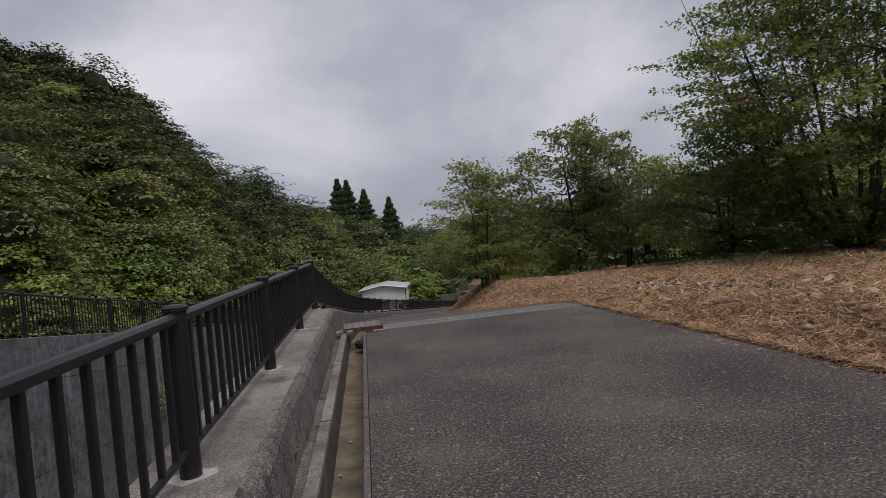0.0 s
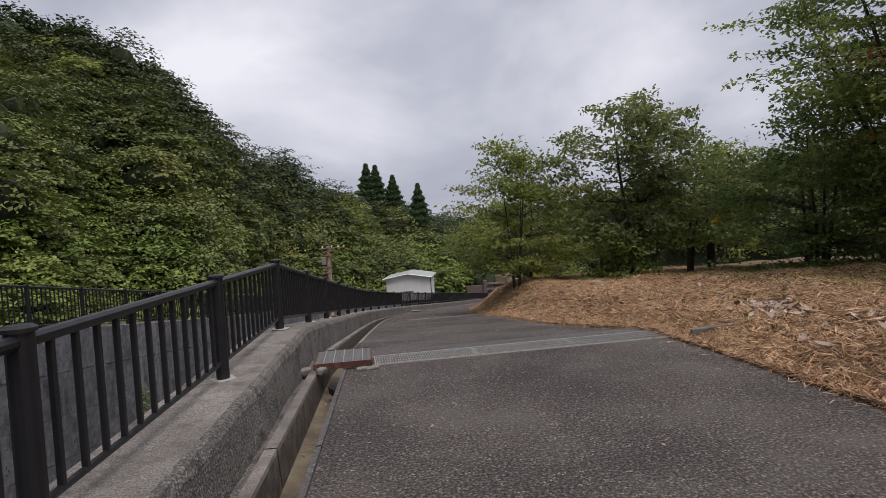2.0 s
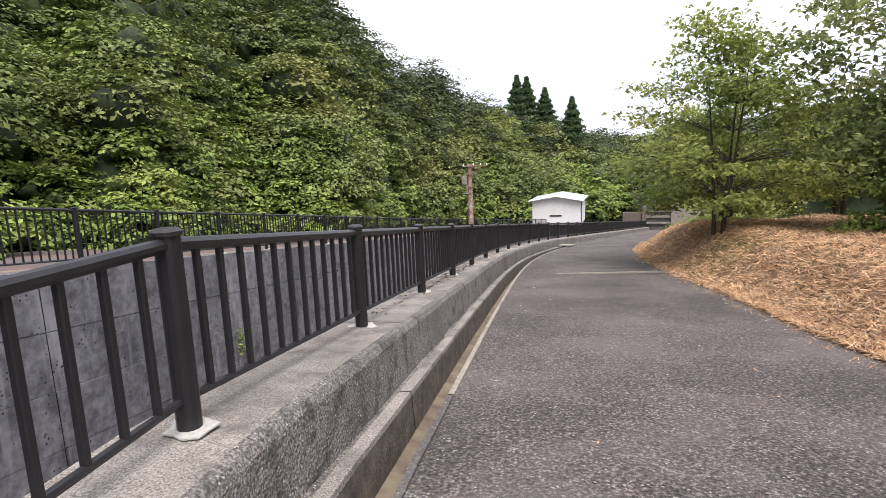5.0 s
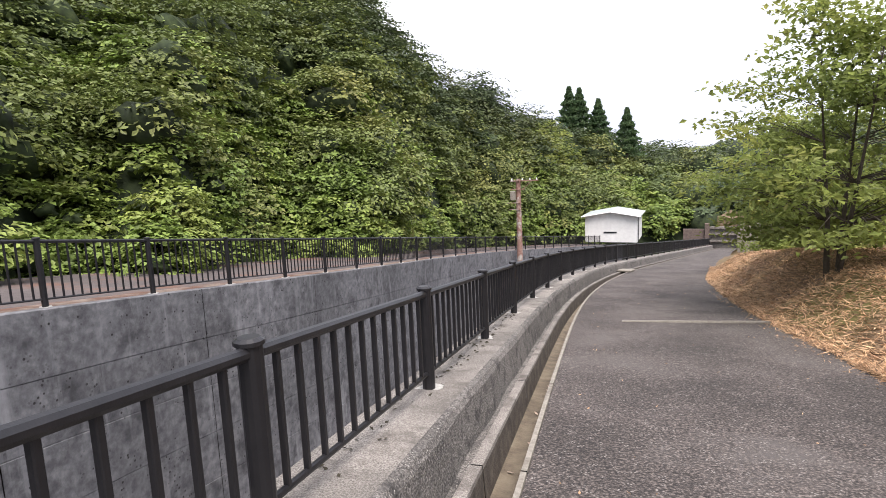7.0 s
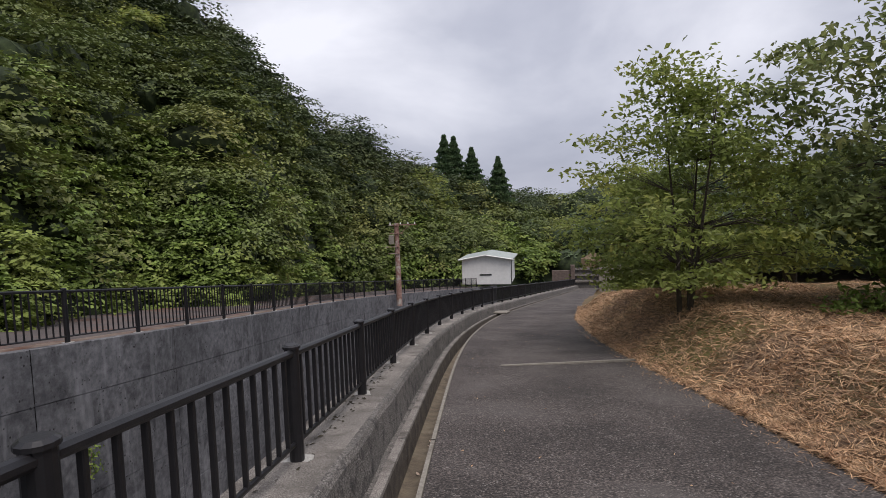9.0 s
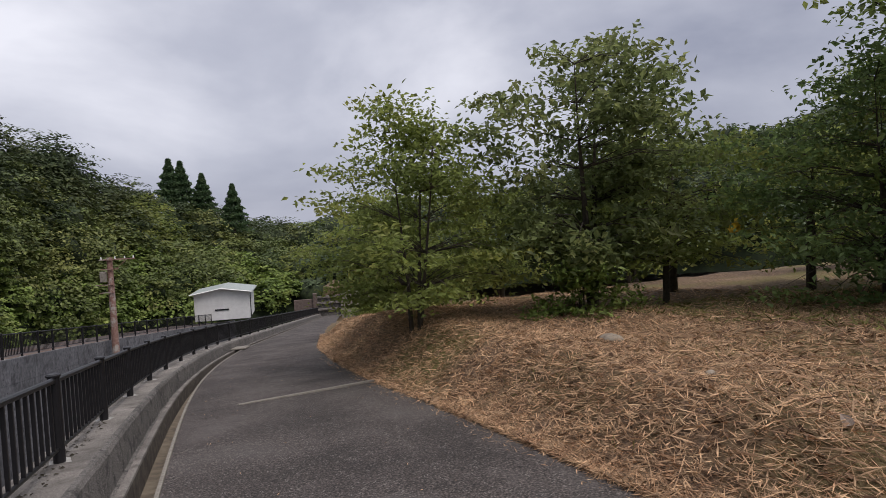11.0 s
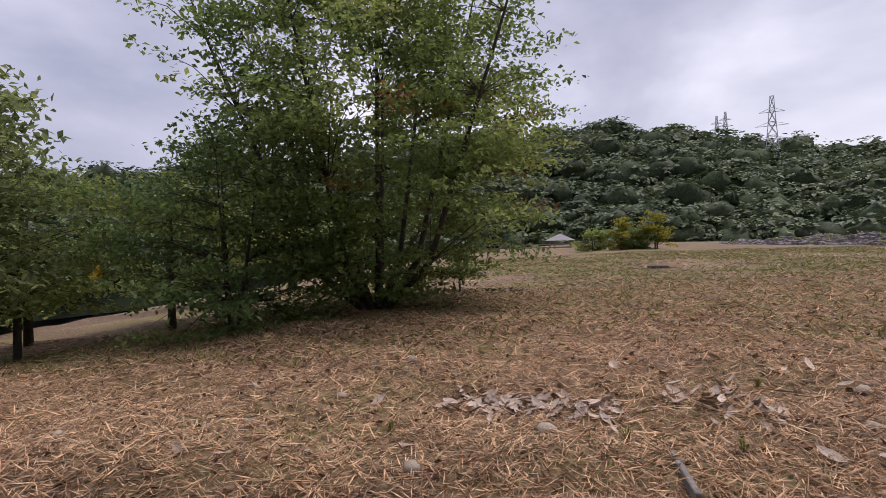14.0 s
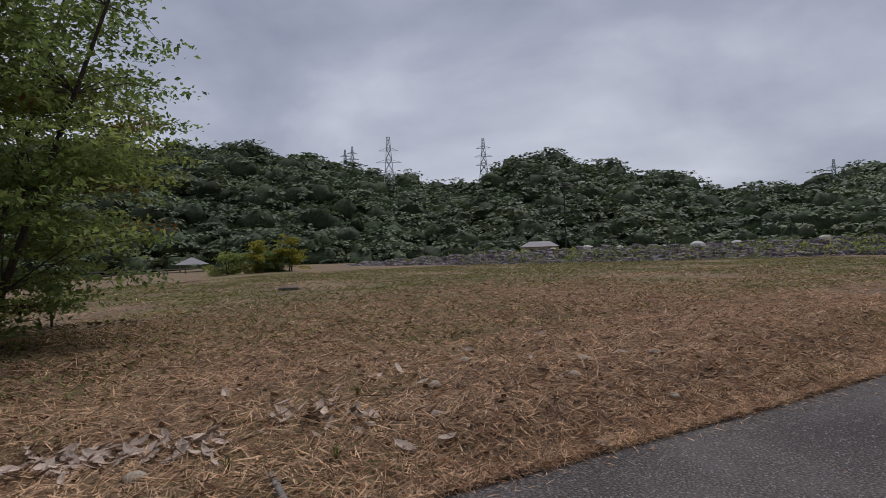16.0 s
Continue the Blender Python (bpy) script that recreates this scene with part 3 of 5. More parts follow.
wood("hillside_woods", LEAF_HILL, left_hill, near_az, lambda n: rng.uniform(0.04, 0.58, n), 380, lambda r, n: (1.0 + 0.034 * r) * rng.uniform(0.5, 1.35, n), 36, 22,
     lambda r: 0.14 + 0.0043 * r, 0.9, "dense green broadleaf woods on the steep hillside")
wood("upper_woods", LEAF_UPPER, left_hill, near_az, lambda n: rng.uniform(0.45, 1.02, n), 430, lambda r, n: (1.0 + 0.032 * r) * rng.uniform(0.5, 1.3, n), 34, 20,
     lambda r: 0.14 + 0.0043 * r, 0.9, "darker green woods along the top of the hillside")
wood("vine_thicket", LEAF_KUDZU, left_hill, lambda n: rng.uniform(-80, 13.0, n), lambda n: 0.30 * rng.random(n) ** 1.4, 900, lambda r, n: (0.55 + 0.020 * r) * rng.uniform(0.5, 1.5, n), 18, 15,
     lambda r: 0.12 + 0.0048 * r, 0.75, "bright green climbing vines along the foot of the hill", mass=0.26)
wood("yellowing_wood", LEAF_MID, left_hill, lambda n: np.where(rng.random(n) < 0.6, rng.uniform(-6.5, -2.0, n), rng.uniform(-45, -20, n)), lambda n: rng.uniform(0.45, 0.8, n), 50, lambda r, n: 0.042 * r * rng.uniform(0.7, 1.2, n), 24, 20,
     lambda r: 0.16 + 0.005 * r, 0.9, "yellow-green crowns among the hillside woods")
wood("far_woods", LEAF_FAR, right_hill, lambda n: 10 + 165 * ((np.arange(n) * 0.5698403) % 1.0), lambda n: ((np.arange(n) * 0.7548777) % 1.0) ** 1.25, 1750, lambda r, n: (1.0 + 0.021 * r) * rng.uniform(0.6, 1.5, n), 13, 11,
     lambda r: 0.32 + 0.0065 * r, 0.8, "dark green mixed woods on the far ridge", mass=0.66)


wood("ridge_clearing", LEAF_YELLOW, right_hill, lambda n: rng.uniform(108.5, 119.5, n), lambda n: rng.uniform(0.86, 1.03, n), 90, lambda r, n: rng.uniform(1.2, 2.6, n), 14, 12,
     lambda r: np.full(len(r), 1.1), 0.5, "yellow-green scrub on a clearing along the far ridge", "scrub")


def cedar(az, el, r, h):
    a = radians(az)
    x, y, zt = EYE0[0] + r * math.sin(a), EYE0[1] + r * math.cos(a), EYE0[2] + r * math.tan(radians(el))
    top = tagged(new("cedar_tree"), "tall dark pointed cedar above the woods", "tree", "cedars on the ridge")
    top.matrix_basis = Matrix.Translation((x, y, zt - h))
    bm = bmesh.new()
    tube(bm, (0, 0, -3), (0, 0, h * 0.97), 0.35, 0.05, 7)
    part("trunk", bm, BARK, top)
    n = 2600
    k = rng.random(n) ** 0.75
    ang = rng.uniform(0, 6.283, n)
    rad = (1 - k) * h * 0.34 * (0.5 + 0.5 * rng.random(n)) * (1 + 0.25 * np.sin(k * 40)) + 0.1
    pos = np.stack([rad * np.cos(ang), rad * np.sin(ang), h * (0.05 + 0.95 * k)], -1)
    v, f = leaves(pos, unit(n, 0.4), rng.uniform(0.5, 1.0, n), 0.4, 0.2)
    part("crown", mesh_of("crown", v, f), CEDAR, top)


for az, el, r, h in ((-2.3, 6.9, 122, 10), (-1.35, 6.7, 123, 9), (0.4, 5.6, 124, 8), (3.0, 4.6, 122, 10)):
    cedar(az, el, r, h)


# ---------------------------------------------------------------- meadow trees
def tree(name, base, env, tips, per, tuft, flat, leaf, mat, label, stems=1, spread=0.15, trunk_r=0.12, droop=0.2, fork=0.25, shell=0.55, offset=(0, 0), accents=None, sparse_top=0.0, group=6, vary=0.35, limbs=220):
    """A tree: stems that fork into limbs, limbs that end in sprays of leaves within an envelope of (height, radius)."""
    top = tagged(new(name), label, "tree" if "tree" in name else "bush")
    x, y = base
    top.matrix_basis = Matrix.Translation((x, y, float(ground_z(np.float64(x), np.float64(y))) - 0.03))
    hs, rs = [h for h, _ in env], [r for _, r in env]
    H = hs[-1]
    boughs = max(10, tips // group)
    h = rng.uniform(hs[0], H, boughs * 4)
    keep = rng.random(boughs * 4) < (np.interp(h, hs, rs) / max(rs)) * np.where(h > 0.6 * H, 1 - sparse_top, 1)
    h = h[keep][:boughs]
    ang = rng.uniform(0, 6.283, len(h))
    lobes = 1 + 0.16 * np.sin(3 * ang + 1.3 * h + x) + 0.10 * np.sin(7 * ang - 2.1 * h)
    rad = np.interp(h, hs, rs) * lobes * (shell + (1 - shell) * rng.random(len(h)) ** 0.5) * rng.uniform(0.85, 1.08, len(h))
    cx, cy = offset
    bough = np.stack([rad * np.cos(ang) + cx * h / H, rad * np.sin(ang) + cy * h / H, h], -1)
    tip = np.repeat(bough, group, 0)[:tips]
    ang = np.repeat(ang, group)[:tips]
    k = rng.uniform(-1.0, 0.35, (len(tip), 1)) * tuft * 1.6
    tip = tip + np.stack([np.cos(ang), np.sin(ang), np.full(len(ang), 0.15)], -1) * k + rng.normal(size=tip.shape) * tuft * np.array([0.7, 0.7, vary])
    tip[:, 2] = np.clip(tip[:, 2], hs[0] * 0.8, H)
    rng.shuffle(order := np.arange(len(tip)))
    tip, ang = tip[order], ang[order]
    bm = bmesh.new()
    heads = []
    for s in range(stems):
        a = 6.283 * s / stems + 0.7
        lean = spread * H * (0.25 + 0.75 * rng.random()) if stems > 1 else 0.02 * H
        p0 = Vector((0.10 * math.cos(a) * (stems > 1), 0.10 * math.sin(a) * (stems > 1), 0))
        p1 = Vector((0.45 * lean * math.cos(a) + 0.1 * cx, 0.45 * lean * math.sin(a) + 0.1 * cy, fork * H))
        p2 = Vector((lean * math.cos(a) + 0.5 * cx, lean * math.sin(a) + 0.5 * cy, 0.62 * H))
        p3 = Vector((1.25 * lean * math.cos(a) + 0.8 * cx, 1.25 * lean * math.sin(a) + 0.8 * cy, 0.88 * H))
        tube(bm, p0 - Vector((0, 0, 0.1)), p1, trunk_r * 1.15, trunk_r * 0.8, 8)
        tube(bm, p1, p2, trunk_r * 0.8, trunk_r * 0.32, 7)
        tube(bm, p2, p3, trunk_r * 0.32, trunk_r * 0.08, 6)
        heads += [p0.lerp(p1, 0.75), p1, p1.lerp(p2, 0.35), p1.lerp(p2, 0.7), p2, p2.lerp(p3, 0.5), p3]
    for t in tip[:limbs]:
        t = Vector(t)
        src = min(heads, key=lambda q: (q - t).length + 1.6 * max(0.0, q.z - t.z))
        if t.z > 0.68 * H and (t - src).length > 0.2 * H:
            continue
        mid = src.lerp(t, 0.55) + Vector((0, 0, 0.10 * (t - src).length))
        k = trunk_r * 0.27 * (1 - 0.65 * min(1.0, max(0.0, t.z / H)))
        tube(bm, src, mid, k, k * 0.6, 5, False)
        tube(bm, mid, t, k * 0.6, k * 0.2, 4, False)
    part("trunk", bm, BARK, top)
    n = len(tip) * per
    c = np.repeat(tip, per, 0)
    out = np.stack([np.cos(ang), np.sin(ang), np.zeros(len(ang))], -1)
    o = np.repeat(out, per, 0)
    along = rng.uniform(-1.0, 1.0, (n, 1))
    rise = np.repeat(np.clip((tip[:, 2:] / H - 0.3) * 0.9, -0.1, 0.5), per, 0)
    o = o + np.array([0, 0, 1.0]) * rise
    pos = c + o * along * tuft + rng.normal(size=(n, 3)) * tuft * np.array([0.42, 0.42, flat * 0.28])
    pos[:, 2] -= droop * np.abs(along[:, 0]) * tuft
    pos[:, 2] = np.maximum(pos[:, 2], 0.06)
    nor = unit(n, 1.5)
    size = leaf * rng.uniform(0.65, 1.3, n)
    v, f = leaves(pos, nor, size, size * 0.55, 0.12)
    if accents is None:
        part("crown", mesh_of("crown", v, f), mat, top)
    else:
        amat, share = accents
        red = np.repeat((rng.random(len(tip)) < share) & (tip[:, 2] < 0.45 * H), per)
        part("crown", mesh_of("crown", v.reshape(-1, 4, 3)[~red].reshape(-1, 3), np.arange((~red).sum() * 4).reshape(-1, 4)), mat, top)
        part("turning_leaves", mesh_of("turning_leaves", v.reshape(-1, 4, 3)[red].reshape(-1, 3), np.arange(red.sum() * 4).reshape(-1, 4)), amat, top, "red and yellow turning leaves")
    return top


tree("broad_tree", (11.75, 12.15), [(0.5, 1.4), (0.9, 2.2), (1.8, 3.0), (3.0, 3.5), (4.5, 3.6), (5.6, 3.2), (6.6, 2.6), (7.7, 1.7), (8.6, 0.5)], 1650, 44, 0.40, 0.40, 0.118, LEAF_BIG,
     "wide spreading green tree with many low stems", stems=9, spread=0.42, trunk_r=0.075, fork=0.12, accents=(LEAF_RED, 0.045), shell=0.52, group=4, vary=0.45, limbs=420)
tree("dark_tree", (9.85, 14.35), [(0.08, 1.3), (0.8, 1.7), (1.8, 1.75), (2.8, 1.3), (3.7, 0.4)], 185, 44, 0.40, 0.4, 0.115, LEAF_DARK, "low dense dark green tree touching the ground", stems=3, trunk_r=0.05, fork=0.2, shell=0.65, group=4, vary=0.45)
tree("chestnut_tree", (7.1, 17.9), [(1.0, 1.2), (1.7, 1.8), (2.5, 1.6), (3.2, 2.0), (4.0, 2.05), (4.6, 1.4), (5.0, 0.5)], 300, 40, 0.40, 0.5, 0.15, LEAF_NUT, "tall open tree with long drooping leaves", stems=2, spread=0.14, trunk_r=0.08, droop=0.7, fork=0.3, sparse_top=0.2, shell=0.4, group=5, vary=0.35)
tree("crooked_tree", (8.5, 17.5), [(0.8, 1.0), (1.5, 1.9), (2.4, 1.9), (3.1, 0.9), (3.5, 0.2)], 95, 42, 0.40, 0.4, 0.125, LEAF_MID, "small tree with a crooked leaning trunk", stems=2, trunk_r=0.05, fork=0.3, offset=(0.9, 0.6))
crooked = bpy.data.objects["crooked_tree"]
ang, rad = rng.uniform(0, 6.283, 26), 0.13 * np.sqrt(rng.random(26))
c = np.stack([8.29 + rad * np.cos(ang), 15.75 + 0.05 * rng.normal(size=26), 1.03 + rad * np.sin(ang)], -1) - np.array(crooked.matrix_basis.translation)
v, f = leaves(c, unit(26, 0.3), 0.13, 0.08, 0.1)
part("yellow_spray", mesh_of("yellow_spray", v, f), material("bright_yellow_leaf", [(0.55, 0.36, 0.02), (0.75, 0.52, 0.04)], scale=3, rough=0.6, bump=0), crooked, "spray of bright yellow leaves")
tree("roadside_tree", (4.1, 19.4), [(0.65, 1.5), (1.2, 2.2), (2.0, 2.35), (2.8, 1.8), (3.5, 1.05), (4.3, 0.25)], 320, 42, 0.40, 0.42, 0.12, LEAF_MID, "spreading green tree on the bank beside the lane", stems=3, spread=0.22, trunk_r=0.042, fork=0.2, group=4)
tree("roadside_tree", (5.3, 22.9), [(0.5, 1.5), (1.4, 2.0), (2.4, 1.9), (3.6, 0.5)], 170, 44, 0.42, 0.45, 0.125, LEAF_MID, "smaller green tree behind the bank", stems=3, trunk_r=0.07, fork=0.25)
tree("small_tree", (11.2, 16.5), [(0.6, 1.2), (1.4, 1.9), (2.4, 1.6), (3.4, 0.5)], 80, 42, 0.40, 0.4, 0.125, LEAF_MID, "small green meadow tree with low branches", stems=2, trunk_r=0.07)
tree("small_tree", (9.7, 18.5), [(0.7, 1.2), (1.6, 1.9), (2.8, 1.6), (3.9, 0.4)], 80, 42, 0.40, 0.4, 0.125, LEAF_MID, "small meadow tree with yellowing leaves", stems=2, trunk_r=0.07)
for x, y, h in ((9.0, 25.0, 4.4), (13.0, 23.5, 4.6), (16.8, 19.0, 3.8), (6.8, 29.0, 4.6), (20.5, 18.0, 3.6)):
    tree("orchard_tree", (x, y), [(0.6, 1.2), (1.5, 2.3), (h * 0.62, 2.0), (h, 0.4)], 95, 44, 0.5, 0.45, 0.15, LEAF_MID, "green tree in the row behind the meadow", stems=3, trunk_r=0.07)
tree("leafy_bush", (6.35, 17.2), [(0.05, 0.5), (0.4, 0.75), (0.9, 0.35)], 60, 30, 0.26, 0.6, 0.11, LEAF_KUDZU, "low bright green bush under the trees", stems=5, trunk_r=0.015, fork=0.3)
tree("sapling_bush", (14.7, 10.8), [(0.3, 0.25), (0.7, 0.5), (1.2, 0.3)], 26, 26, 0.22, 0.5, 0.1, LEAF_BIG, "small bent sapling beside the wide tree", stems=1, trunk_r=0.03, offset=(-0.3, 0))
for az, h, w, mat, label in ((95.6, 1.8, 1.5, LEAF_MID, "low spreading green bush at the meadow's end"), (98.2, 2.4, 1.15, LEAF_YELLOW, "yellow-green upright bush at the meadow's end"),
                             (99.9, 1.8, 0.95, LEAF_DARK, "dark green rounded bush at the meadow's end"), (101.3, 2.9, 0.95, LEAF_YELLOW, "tall yellowing bush at the meadow's end")):
    tree("meadow_bush", (EYE0[0] + 45 * math.sin(radians(az)), EYE0[1] + 45 * math.cos(radians(az))), [(0.1, 0.7 * w), (0.4 * h, w), (0.75 * h, 0.7 * w), (h, 0.2 * w)], 130, 28, 0.30, 0.6, 0.17, mat, label, stems=4, trunk_r=0.05)
for x, y, h in ((14.6, 60, 2.2), (16.5, 63, 2.8), (19, 60, 3.0), (16.4, 55, 1.8)):
    tree("gate_bush", (x, y), [(0.1, 1.0), (1.0, 1.7), (h, 0.4)], 90, 24, 0.6, 0.6, 0.26, LEAF_MID, "rounded green bush near the end of the lane", stems=4, trunk_r=0.05)


# ---------------------------------------------------------------- railings
def fence(name, spots, height, label, n_pick, part_range):
    """Posts at the spots, two rails and upright bars between them."""
    top = tagged(new(name), label, "fence")
    bm = bmesh.new()
    tube(bm, (0, 0, -0.02), (0, 0, height), 0.044, 0.044, 14)
    tube(bm, (0, 0, height), (0, 0, height + 0.014), 0.053, 0.053, 14)
    tube(bm, (0, 0, height + 0.014), (0, 0, height + 0.024), 0.053, 0.038, 14)
    post = bpy.data.meshes.new("post")
    bm.to_mesh(post)
    bm.free()
    post.materials.append(FENCE_PAINT)
    low, high = 0.115, height - 0.032
    bm = bmesh.new()
    box(bm, -0.0125, -0.0125, low, 0.0125, 0.0125, high, 0.004)
    bar = bpy.data.meshes.new("bar")
    bm.to_mesh(bar)
    bm.free()
    bar.materials.append(FENCE_PAINT)
    bm = bmesh.new()
    bmesh.ops.create_circle(bm, cap_ends=True, segments=11, radius=0.088)
    for v in bm.verts:
        v.co *= 1 + 0.25 * math.sin(5 * v.co.x * 30 + v.co.y * 40)
    up = bmesh.ops.extrude_face_region(bm, geom=list(bm.faces))
    bmesh.ops.translate(bm, vec=(0, 0, 0.006), verts=[g for g in up["geom"] if isinstance(g, bmesh.types.BMVert)])
    patch = bpy.data.meshes.new("cement_patch")
    bm.to_mesh(patch)
    bm.free()
    patch.materials.append(CEMENT_PATCH)
    far_v, far_f = [], []
    for i, p in enumerate(spots):
        ob = part("post", post, None, top)
        ob.matrix_basis = Matrix.Translation(p)
        if part_range[0] <= p[1] <= part_range[1]:
            ob = part("cement_patch", patch, None, top)
            ob.matrix_basis = Matrix.Translation(p) @ pose(0, 0, 0.001, 0, 0, 40 * i)
    for a, b in zip(spots, spots[1:]):
        a, b = Vector(a), Vector(b)
        bm = bmesh.new()
        tube(bm, a + Vector((0, 0, high)), b + Vector((0, 0, high)), 0.026, sides=10, caps=False)
        part("top_rail", bm, FENCE_PAINT, top)
        bm = bmesh.new()
        tube(bm, a + Vector((0, 0, low)), b + Vector((0, 0, low)), 0.016, sides=8, caps=False)
        part("bottom_rail", bm, FENCE_PAINT, top)
        turn = math.degrees(math.atan2(b.y - a.y, b.x - a.x))
        for k in range(1, n_pick + 1):
            p = a.lerp(b, k / (n_pick + 1))
            if part_range[0] <= p.y <= part_range[1]:
                ob = part("bar", bar, None, top)
                ob.matrix_basis = Matrix.Translation(p) @ pose(0, 0, 0, 0, 0, turn)
            else:
                base = len(far_v)
                for dz in (low, high):
                    far_v += [(p.x - 0.009, p.y - 0.009, p.z + dz), (p.x + 0.009, p.y - 0.009, p.z + dz), (p.x + 0.009, p.y + 0.009, p.z + dz), (p.x - 0.009, p.y + 0.009, p.z + dz)]
                far_f += [[base + q, base + (q + 1) % 4, base + 4 + (q + 1) % 4, base + 4 + q] for q in range(4)]
    tagged(part("distant_bar", mesh_of("distant_bar", far_v, far_f), FENCE_PAINT, top), "distant upright bars", kind="stuff")
    return top


def near_spots():
    out = [(-0.765, y, PAR_TOP) for y in (-9.55, -7.55, -5.55, -3.55, -1.55, 0.46, 2.49, 4.54, 6.6, 8.58)]
    y = 8.58
    while y < 74:
        d = math.sqrt(1 + (gut(y + 1) - gut(y)) ** 2 + FALL ** 2)
        y += 2.0 / d
        out.append((float(gut(y)) - 0.695, y, float(road_z(y)) + PAR_TOP))
    return out


def far_spots():
    out, y = [], -28.85
    while y < 70:
        out.append((float(farw(y)) - 0.22, y, float(far_top(y))))
        y += 2.0 / math.sqrt(1 + (farw(y + 1) - farw(y)) ** 2 + (FALL ** 2 if y > CREST else 0))
    return out


fence("railing", near_spots(), 0.70, "black metal railing with upright bars on the parapet", 12, (-0.5, 40))
fence("railing", far_spots(), 0.97, "dark metal railing along the far spillway wall", 12, (9, 38))


# ---------------------------------------------------------------- gratings
def grate(name, x0, y0, x1, y1, z, nb, nc, depth, rim, label, along, m=None):
    """A steel grating: a rim frame, bearing bars and cross rods."""
    top = tagged(new(name), label, "grating")
    top.matrix_basis = m or Matrix()
    f = 0.012
    bm = bmesh.new()
    box(bm, x0, y0, z - depth, x1, y0 + f, z)
    box(bm, x0, y1 - f, z - depth, x1, y1, z)
    box(bm, x0, y0 + f, z - depth, x0 + f, y1 - f, z)
    box(bm, x1 - f, y0 + f, z - depth, x1, y1 - f, z)
    part("rim", bm, rim, top)
    bm = bmesh.new()
    if along == "x":
        box(bm, x0 + f, -0.0035, z - 0.03, x1 - f, 0.0035, z - 0.003)
    else:
        box(bm, -0.0035, y0 + f, z - 0.03, 0.0035, y1 - f, z - 0.003)
    bar = bpy.data.meshes.new("bar")
    bm.to_mesh(bar)
    bm.free()
    bar.materials.append(GALV)
    for i in range(1, nb + 1):
        k = i / (nb + 1)
        ob = part("bar", bar, None, top)
        ob.matrix_basis = Matrix.Translation((0, y0 + (y1 - y0) * k, 0) if along == "x" else (x0 + (x1 - x0) * k, 0, 0))
    for i in range(1, nc + 1):
        k = i / (nc + 1)
        bm = bmesh.new()
        if along == "x":
            x = x0 + (x1 - x0) * k
            box(bm, x - 0.004, y0 + f, z - 0.012, x + 0.004, y1 - f, z + 0.001)
        else:
            y = y0 + (y1 - y0) * k
            box(bm, x0 + f, y - 0.005, z - 0.012, x1 - f, y + 0.005, z + 0.001)
        part("cross_rod", bm, GALV, top)
    return top


grate("gutter_grating", -0.27, -0.30, 0.27, 0.30, 0.075, 17, 5, 0.055, RUST, "raised rust-framed steel grating over the gutter", "x", Matrix.Translation((-0.09, 8.17, 0)) @ pose(0, 0, 0, 0, 0, 3.0))
SKEW = pose(0.215, 7.95, 0.0, 0, 0, 4.0)
for i in range(4):
    w = 0.995 if i < 3 else 0.42
    grate("drain_grating", i * 1.0, 0.03, i * 1.0 + w, 0.37, 0.008, 38 if i < 3 else 16, 3, 0.04, GALV, "galvanised steel drain grating set across the lane", "y", SKEW)
bm = bmesh.new()
box(bm, -0.03, 0.002, -0.05, 3.45, 0.026, 0.006, 0.003)
tagged(obj("drain_frame", bm, LIP, m=SKEW), "pale steel edge of the cross drain", "drain", kind="structure")
bm = bmesh.new()
box(bm, -0.03, 0.374, -0.05, 3.45, 0.40, 0.006, 0.003)
tagged(obj("drain_frame", bm, LIP, m=SKEW), "pale edge strip of the cross drain", "drain", kind="structure")
bm = bmesh.new()
box(bm, -0.03, 0.404, -0.09, 3.45, 0.70, 0.006, 0.004)
tagged(obj("drain_apron", bm, APRON, m=SKEW @ pose(0, 0, 0, -1.5)), "concrete band beside the cross drain", "drain", kind="structure")
# channel coloured near black to stand in for shade between the bars
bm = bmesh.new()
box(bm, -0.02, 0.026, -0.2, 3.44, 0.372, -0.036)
tagged(obj("drain_pit", bm, DARK, m=SKEW), "drain channel coloured near black as shade under the bars", "drain", kind="structure")
bm = bmesh.new()
box(bm, 0.75, -0.035, -0.03, 2.9, 0.035, 0.006, 0.003)
tagged(obj("road_joint", bm, LIP, m=Matrix.Translation((0, 18.0, float(road_z(18.0)))) @ pose(0, 0, 0, -7.4, 0, 5.0)), "pale concrete joint across the lane", "joint", kind="structure")


